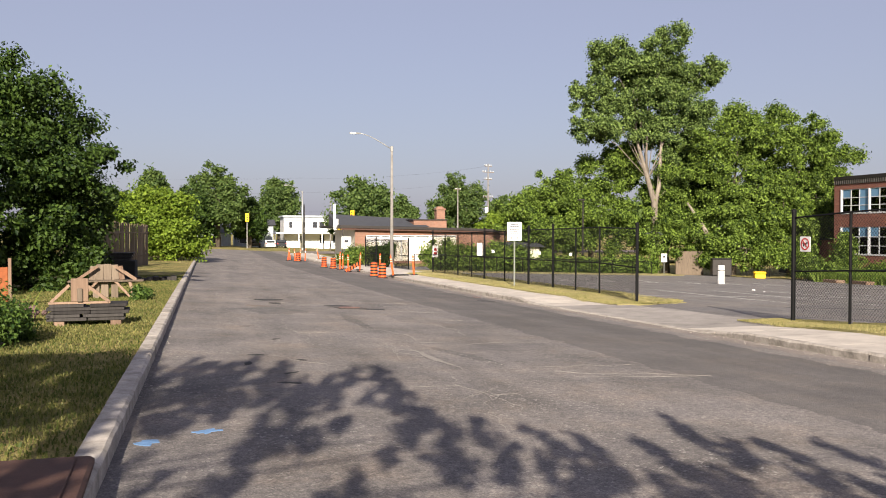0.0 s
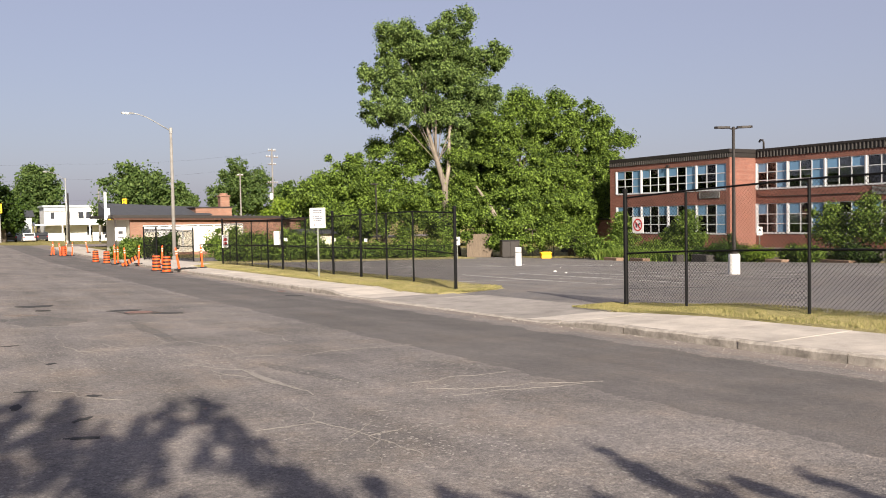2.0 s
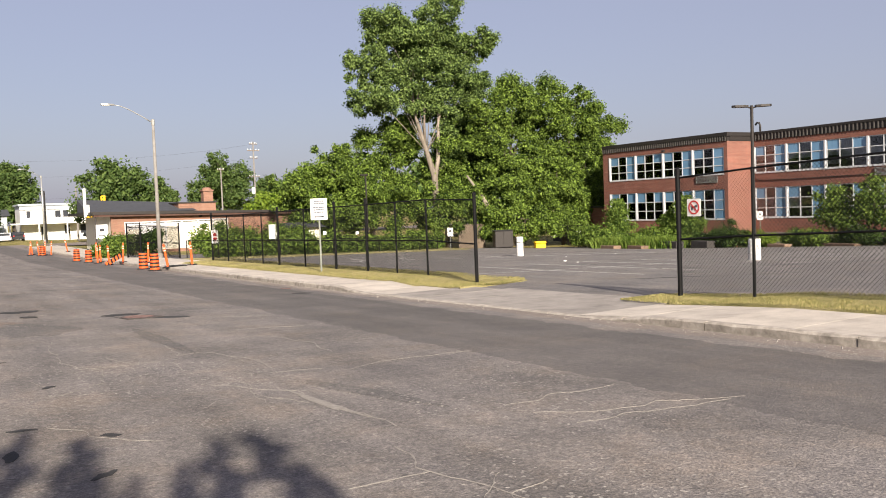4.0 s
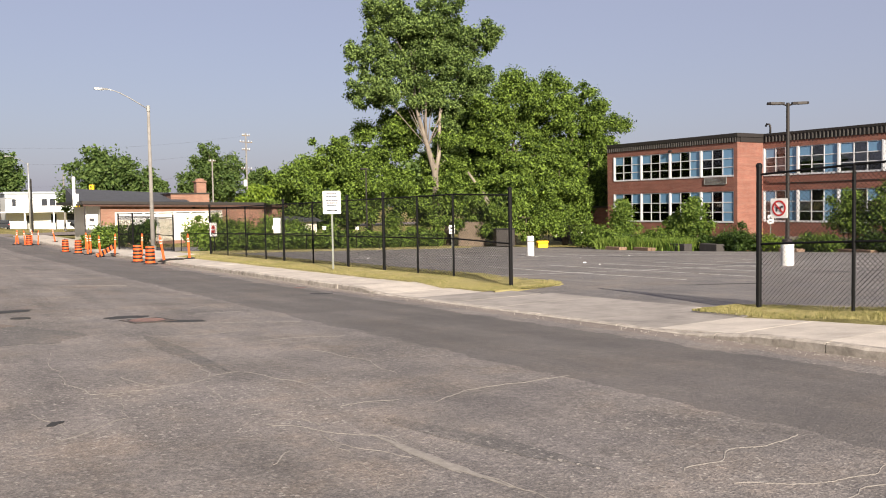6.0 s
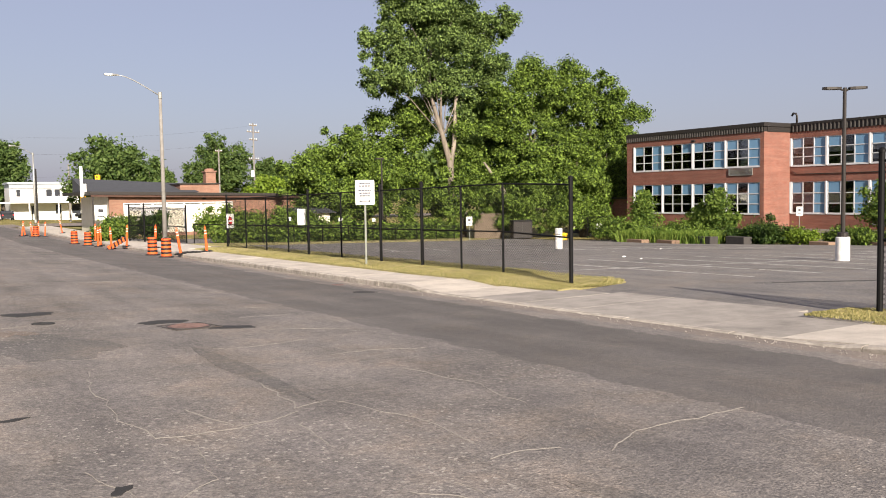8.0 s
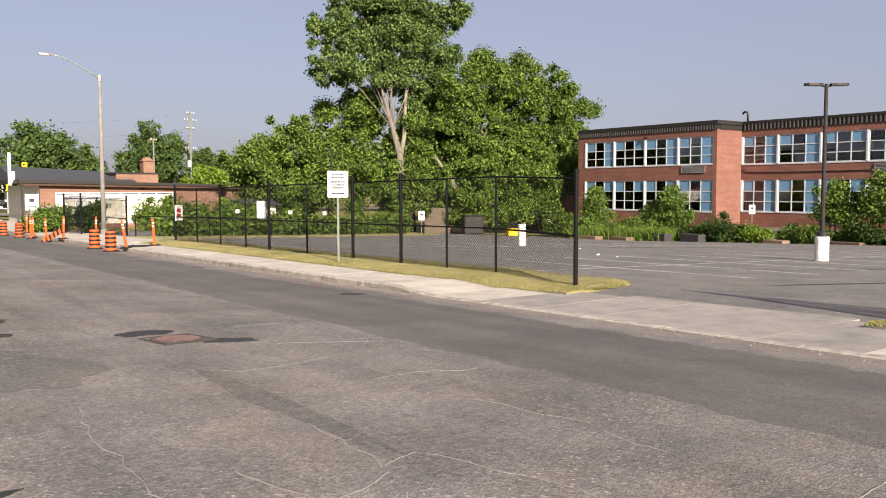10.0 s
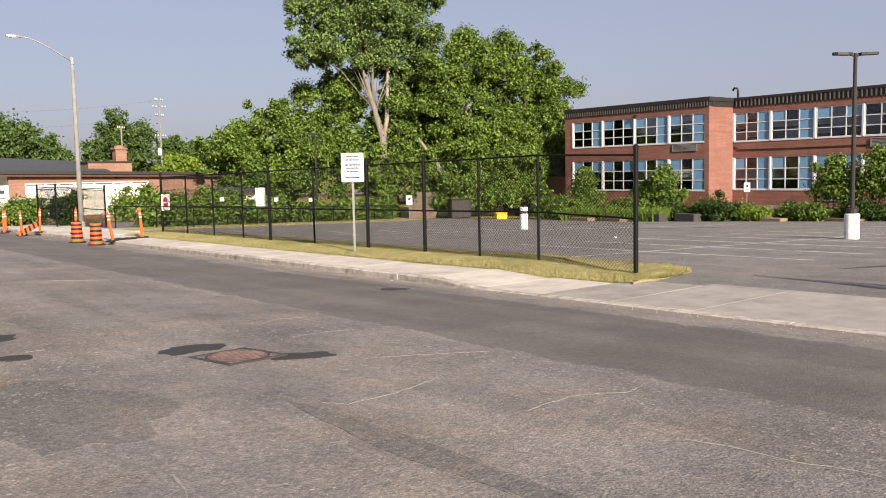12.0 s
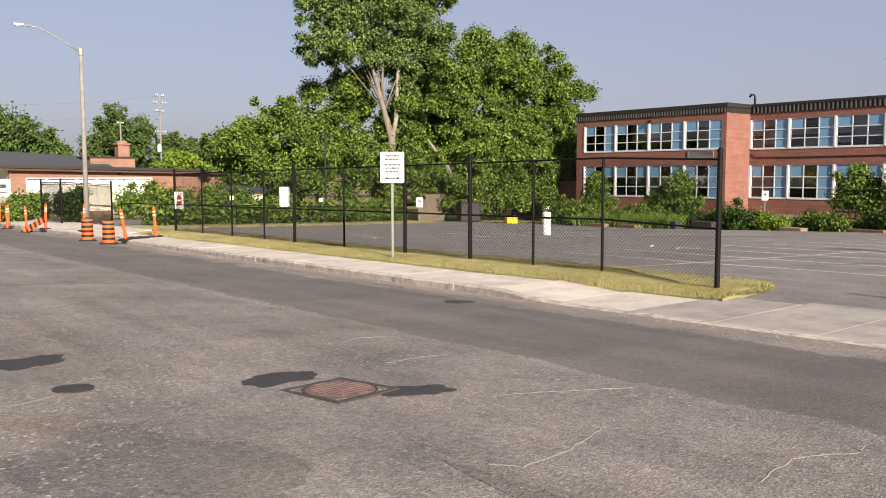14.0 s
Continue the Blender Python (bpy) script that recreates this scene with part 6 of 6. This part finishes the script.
    part("roof_post", Geo().box(-1.4, -1.28, -0.4, -0.28, -0.1, H0), FASCIA, s)
    part("sign_mast", Geo().box(-1.9, -1.66, 2.0, 2.12, 3.3, 5.9, ch=0.02).box(-1.66, -1.4, 1.99, 2.13, 3.5, 4.4, ch=0.02), WHITE, s, "white vertical sign board")
    return s


hall()


def plain_house(name, x, y, w, d, h, wall, label, windows, roof_h=1.6, z=-1.5, flat=False):
    s = thing(name, pose(x, y, z), label, "house", "houses down the street")
    part("wall", Geo().box(0, w, 0, d, -0.2, h), wall, s)
    if flat:
        part("roof", Geo().box(-0.3, w + 0.3, -0.4, d + 0.3, h, h + 0.35, ch=0.04), GREYSIDE, s)
    else:
        part("roof", Geo().add([(-0.5, -0.5, h), (w + 0.5, -0.5, h), (w + 0.5, d + 0.5, h), (-0.5, d + 0.5, h), (-0.5, d / 2, h + roof_h), (w + 0.5, d / 2, h + roof_h)],
             [(0, 1, 5, 4), (2, 3, 4, 5), (0, 4, 3), (1, 2, 5), (3, 2, 1, 0)]), SHINGLE, s)
    for wx, wz, ww, wh in windows:
        f = part("window", Geo().box(wx - 0.08, wx + ww + 0.08, -0.06, -0.003, wz - 0.08, wz).box(wx - 0.08, wx + ww + 0.08, -0.06, -0.003, wz + wh, wz + wh + 0.08).box(wx - 0.08, wx, -0.06, -0.003, wz, wz + wh).box(wx + ww, wx + ww + 0.08, -0.06, -0.003, wz, wz + wh), WHITE, s)
        part("pane", Geo().box(wx, wx + ww, -0.03, -0.006, wz, wz + wh), CARDARK, f)
    return s


s = plain_house("white_house", 15.2, 170.0, 16.0, 9.0, 6.0, SIDING, "two-storey white building with small dark windows",
                [(1.0, 3.9, 0.6, 1.2), (3.6, 3.9, 0.6, 1.2), (5.6, 3.9, 0.9, 1.2), (6.9, 3.9, 0.9, 1.2), (8.2, 3.9, 0.9, 1.2), (10.2, 3.9, 0.6, 1.2), (3.2, 0.9, 0.9, 1.4), (7.0, 0.9, 0.9, 1.6), (9.6, 0.9, 1.4, 1.6)], flat=True)
part("canopy", Geo().box(-2.2, 14.0, -3.0, -0.02, 2.75, 3.0, ch=0.04), SIDING, s)
for px in (-2.0, 2.5, 7.0, 11.5):
    part("canopy_post", Geo().box(px, px + 0.2, -2.9, -2.7, -0.2, 2.75), SIDING, s)
part("cornice", Geo().box(-0.1, 16.1, -0.2, -0.02, 5.3, 6.0), GREYSIDE, s)
plain_house("bungalow", -6.0, 168.0, 11.0, 8.0, 2.9, GREYSIDE, "low pale grey bungalow under dark trees", [(1.2, 0.9, 1.6, 1.3), (4.6, 0.9, 1.0, 1.3), (7.6, 0.9, 1.6, 1.3)])
plain_house("bungalow", 5.8, 172.0, 7.5, 8.0, 4.4, GREYSIDE, "pale grey house beside the parked cars", [(1.0, 0.9, 1.2, 1.3), (4.0, 2.6, 1.0, 1.2)], 1.2)
plain_house("garage", 29.7, 81.0, 3.2, 4.0, 1.95, CREAM, "small cream outbuilding with a dark roof", [(1.2, 0.7, 0.8, 0.8)], 0.5, -1.9)


def car(x, y, turn, paint, label):
    t = thing("parked_car", pose(x, y, -1.4, 0, 0, turn), label, "car", "parked cars")
    m = Matrix(((0, 0, 1, 0), (1, 0, 0, 0), (0, 1, 0, 0), (0, 0, 0, 1)))
    side = [(-2.2, 0.35), (2.2, 0.35), (2.25, 0.75), (1.9, 0.95), (0.9, 1.02), (0.3, 1.5), (-1.2, 1.52), (-1.95, 1.05), (-2.25, 0.95)]
    part("body", Geo().slab(side, -0.88, 0.88, m), paint, t)
    part("rear_window", Geo().box(-0.68, 0.68, -2.02, -1.6, 1.08, 1.44, ch=0.03), CARDARK, t)
    for s in (-1, 1):
        part("side_window", Geo().box(s * 0.895 - 0.01, s * 0.895 + 0.01, -1.3, 0.35, 1.05, 1.42), CARDARK, t)
        part("tail_light", Geo().box(s * 0.75 - 0.1, s * 0.75 + 0.1, -2.28, -2.2, 0.75, 0.95), REDINK, t)
        for yy in (-1.4, 1.4):
            w = part("wheel", Geo().lathe([(0.33, -0.1), (0.33, 0.1)], 16, pose(s * 0.82, yy, 0.33, 0, 90, 0)), RUBBER, t)
            part("rim", Geo().lathe([(0.2, 0), (0.17, 0.02)], 12, pose(s * 0.92, yy, 0.33, 0, 90 * s, 0)), GALV, w)
    return t


car(11.6, 158.0, 0, CARWHITE, "white hatchback parked beyond the crossing")
car(14.0, 163.0, 0, CARDARK, "dark parked car beyond the crossing")
car(9.3, 164.0, 0, CARDARK, "dark parked car beside the house")
car(26.0, 160.0, 75, CARDARK, "dark parked car in front of the white building")
car(24.5, 148.0, 80, CARDARK, "dark parked car in front of the white building")


# ---- clutter on the verge ----
def timber_pyramid(x, y, turn, s, label):
    z = land_z(x, y)
    t = thing("trestle_table", pose(x, y, z, 0, 0, turn), label, "trestle", "timber trestles on the verge")
    part("plank_top", Geo().box(-0.95 * s, 0.95 * s, -0.25, 0.25, 0.42, 0.46, ch=0.006), OLDWOOD, t)
    for sx in (-0.7, 0.7):
        for sy in (-0.2, 0.2):
            part("leg", Geo().box(-0.035, 0.035, -0.02, 0.02, 0, 0.46, pose(sx * s, sy, 0, 0, -14 if sx > 0 else 14, 0)), MIDWOOD, t)
    for sx in (-1, 1):
        part("brace", Geo().box(-0.035, 0.035, -0.02, 0.02, 0, 0.66 * s, pose(sx * 0.75 * s, -0.15, 0.46, 0, -sx * 55, 0)), MIDWOOD, t)
        part("brace", Geo().box(-0.035, 0.035, -0.02, 0.02, 0, 0.66 * s, pose(sx * 0.75 * s, 0.15, 0.46, 0, -sx * 55, 0)), MIDWOOD, t)
    for px, w, h, lean in ((-0.34, 0.17, 0.36, 7), (-0.16, 0.18, 0.40, 2), (0.03, 0.19, 0.41, -1), (0.22, 0.17, 0.39, -4), (0.38, 0.13, 0.36, -9)):
        part("board", Geo().box(-w / 2, w / 2, -0.03 + 0.02 * (px > 0), 0.03, 0, h, pose(px, 0.04 * abs(px), 0.46, 0, lean, 0), 0.01), OLDWOOD if px < 0.3 else MIDWOOD, t)
    for px, w in ((-0.24, 0.16), (-0.04, 0.18), (0.2, 0.17)):
        part("post", Geo().box(px - w / 2, px + w / 2, -0.1, 0.08, 0.0, 0.418, ch=0.01), OLDWOOD, t)
    for sx in (-1, 1):
        part("brace", Geo().box(-0.03, 0.03, -0.24, -0.2, 0, 0.58, pose(sx * 0.62 * s, 0, 0.02, 0, -sx * 42, 0)), MIDWOOD, t)
    return t


timber_pyramid(-2.20, 23.71, 4, 0.95, "pale timber trestle frame with leaning boards")


def plank_stack(x, y, turn):
    z = land_z(x, y)
    t = thing("plank_stack", pose(x, y, z, 0, 0, turn) @ Matrix.Diagonal((0.74, 1, 0.94, 1)), "stack of black-stained planks on pale timber blocks", "plank stack")
    for sx in (-0.62, 0.62):
        part("block", Geo().box(sx - 0.12, sx + 0.12, -0.3, 0.3, 0.0, 0.10, ch=0.01), MIDWOOD, t, "pale timber block")
    r = random.Random(3)
    for k in range(5):
        sh = r.uniform(-0.06, 0.06)
        for j in range(2):
            w = 0.85 + r.uniform(-0.12, 0.12)
            a = -0.85 + sh if j == 0 else 0.85 + sh - (1.7 - w) + 0.012
            b = -0.85 + w + sh if j == 0 else 0.85 + sh
            part("plank", Geo().box(a, b, -0.32 + r.uniform(-0.03, 0.03), 0.32, 0.10 + k * 0.062, 0.10 + k * 0.062 + 0.057, ch=0.006), CHARWOOD, t)
    f = part("frame_rail", Geo().box(-0.85, 0.5, -0.3, -0.22, 0.412, 0.45), MIDWOOD, t, "pale timber rail")
    part("brace", Geo().box(-0.03, 0.03, -0.3, -0.24, 0, 0.52, pose(-0.80, 0, 0.44, 0, 52, 0)), MIDWOOD, t)
    part("brace", Geo().box(-0.03, 0.03, -0.3, -0.24, 0, 0.55, pose(0.48, 0, 0.44, 0, -58, 0)), MIDWOOD, t)
    part("carved_board", Geo().box(-0.36, 0.02, -0.31, -0.25, 0.45, 0.88, ch=0.012), MIDWOOD, t, "carved pale timber board")
    part("peg", Geo().box(-0.22, -0.10, -0.345, -0.312, 0.45, 0.70, ch=0.01), OLDWOOD, t)
    return t


plank_stack(-1.75, 16.56, 3)
t = thing("black_bin_stack", pose(-2.83, 34.78, land_z(-2.83, 34.18)), "black plastic crate with boards stacked on top", "crate")
part("crate", Geo().box(-0.75, 0.55, -0.6, 0.6, 0.0, 0.72, ch=0.03), RUBBER, t)
for i in range(4):
    part("board", Geo().box(-0.95 + 0.05 * i, 0.35 + 0.04 * i, -0.5, 0.45, 0.725 + i * 0.075, 0.725 + i * 0.075 + 0.06, ch=0.01), CHARWOOD, t)
g = Geo()
for i in range(9):
    g.box(-0.9 + i * 0.21, -0.72 + i * 0.21, -0.3, 0.3, 0, 0.10 + 0.03 * (i % 3), pose(0, 0.02 * i, 0, 0, 0, 4 * (i % 4)))
whole("black_boards", g, CHARWOOD, "scattered black boards lying on the grass", "boards", m=pose(-1.75, 33.4, land_z(-1.7, 33), 0, 0, 5))
t = thing("orange_board", pose(-3.78, 20.3, land_z(-4.1, 20.3), -14, 0, 12), "leaning orange and bare timber board", "board")
part("panel", Geo().box(-0.24, -0.02, -0.03, 0.03, 0.05, 0.90, ch=0.01), RUSTORANGE, t)
part("batten", Geo().box(-0.018, 0.05, -0.04, 0.04, 0.0, 1.1, ch=0.01), MIDWOOD, t)
t = thing("rusty_scrap", pose(-2.75, 16.9, land_z(-2.7, 16.9)), "small heap of rusty reddish scrap on the grass", "scrap")
r = random.Random(8)
for i in range(16):
    part("scrap_piece", Geo().lathe([(0.03, 0), (0.05, 0.05), (0.03, 0.1)], 7, pose(r.gauss(0, 0.08), r.gauss(0, 0.06), r.uniform(0, 0.3), r.uniform(-50, 50), r.uniform(-50, 50), 0)), IRON, t)
t = thing("steel_plate", pose(-1.05, 5.25, land_z(-1.2, 6.4) + 0.03, 0.2, 0.6, 2), "rusty brown steel road plate lying on the verge", "steel plate")
part("plate", Geo().box(-1.1, 0.62, -1.2, 1.05, 0, 0.07, ch=0.02), RUSTBOARD, t)
part("rim", Geo().box(-1.0, 0.52, -1.1, 0.95, 0.07, 0.085, ch=0.005), RUSTBOARD, t)


def board_fence():
    a, b = Vector((-3.25, 57.5, 0)), Vector((-5.6, 40.5, 0))
    ln = (b - a).length
    base = thing("board_fence", pose(0, 0, 0), "weathered grey-brown vertical board fence", "fence")
    n = int(ln / 0.19)
    r = random.Random(12)
    ang = math.degrees(math.atan2(b.y - a.y, b.x - a.x))
    h = Geo().box(0.003, 0.187, -0.012, 0.012, 0, 2.55).mesh("board", OLDWOOD)
    for i in range(n):
        p = a.lerp(b, i / n)
        o = part("board", h, OLDWOOD, base)
        o.matrix_world = pose(p.x, p.y, land_z(p.x, p.y) - 0.06, r.uniform(-1, 1), r.uniform(-0.5, 0.5), ang) @ Matrix.Diagonal((1, 1, 1 + r.uniform(-0.03, 0.03), 1))
    for zz in (0.5, 1.9):
        part("rail", Geo().box(0, ln, 0.014, 0.06, zz, zz + 0.09, pose(a.x, a.y, land_z(-4, 50), 0, 0, ang)), OLDWOOD, base)


board_fence()


def weed_spot(r):
    k = r.gauss(0, 1)
    y = 15.0 + r.gauss(0, 1.3)
    x = -4.1 + 0.5 * k - (y - 15) * 0.12
    return x, y, land_z(x, y)


blades("tall_weeds", 5200, weed_spot, 0.66, GREENBLADE, "tall green weeds at the edge of the lawn", 6, 0.011)
shrub(-2.60, 13.23, [(0, 0, 0.35, 0.5, 0.6, 0.4), (-0.5, 0.7, 0.5, 0.7, 0.7, 0.55), (0.05, 0.9, 0.3, 0.4, 0.5, 0.35)], 0.03, 12000, VERGELEAF, "dense leafy weeds at the edge of the lawn", 133, 0.22)
shrub(-4.6, 17.4, [(0, 0, 0.5, 0.8, 0.9, 0.6), (-0.6, 0.8, 0.8, 0.9, 0.9, 0.9)], 0.09, 5000, LEAFDARK, "low leafy weeds beside the stacked planks", 131, 0.3)
shrub(-1.3, 22.9, [(0, 0, 0.18, 0.35, 0.3, 0.2)], 0.04, 1100, VERGELEAF, "low leafy plant under the timber frame", 132, 0.12)
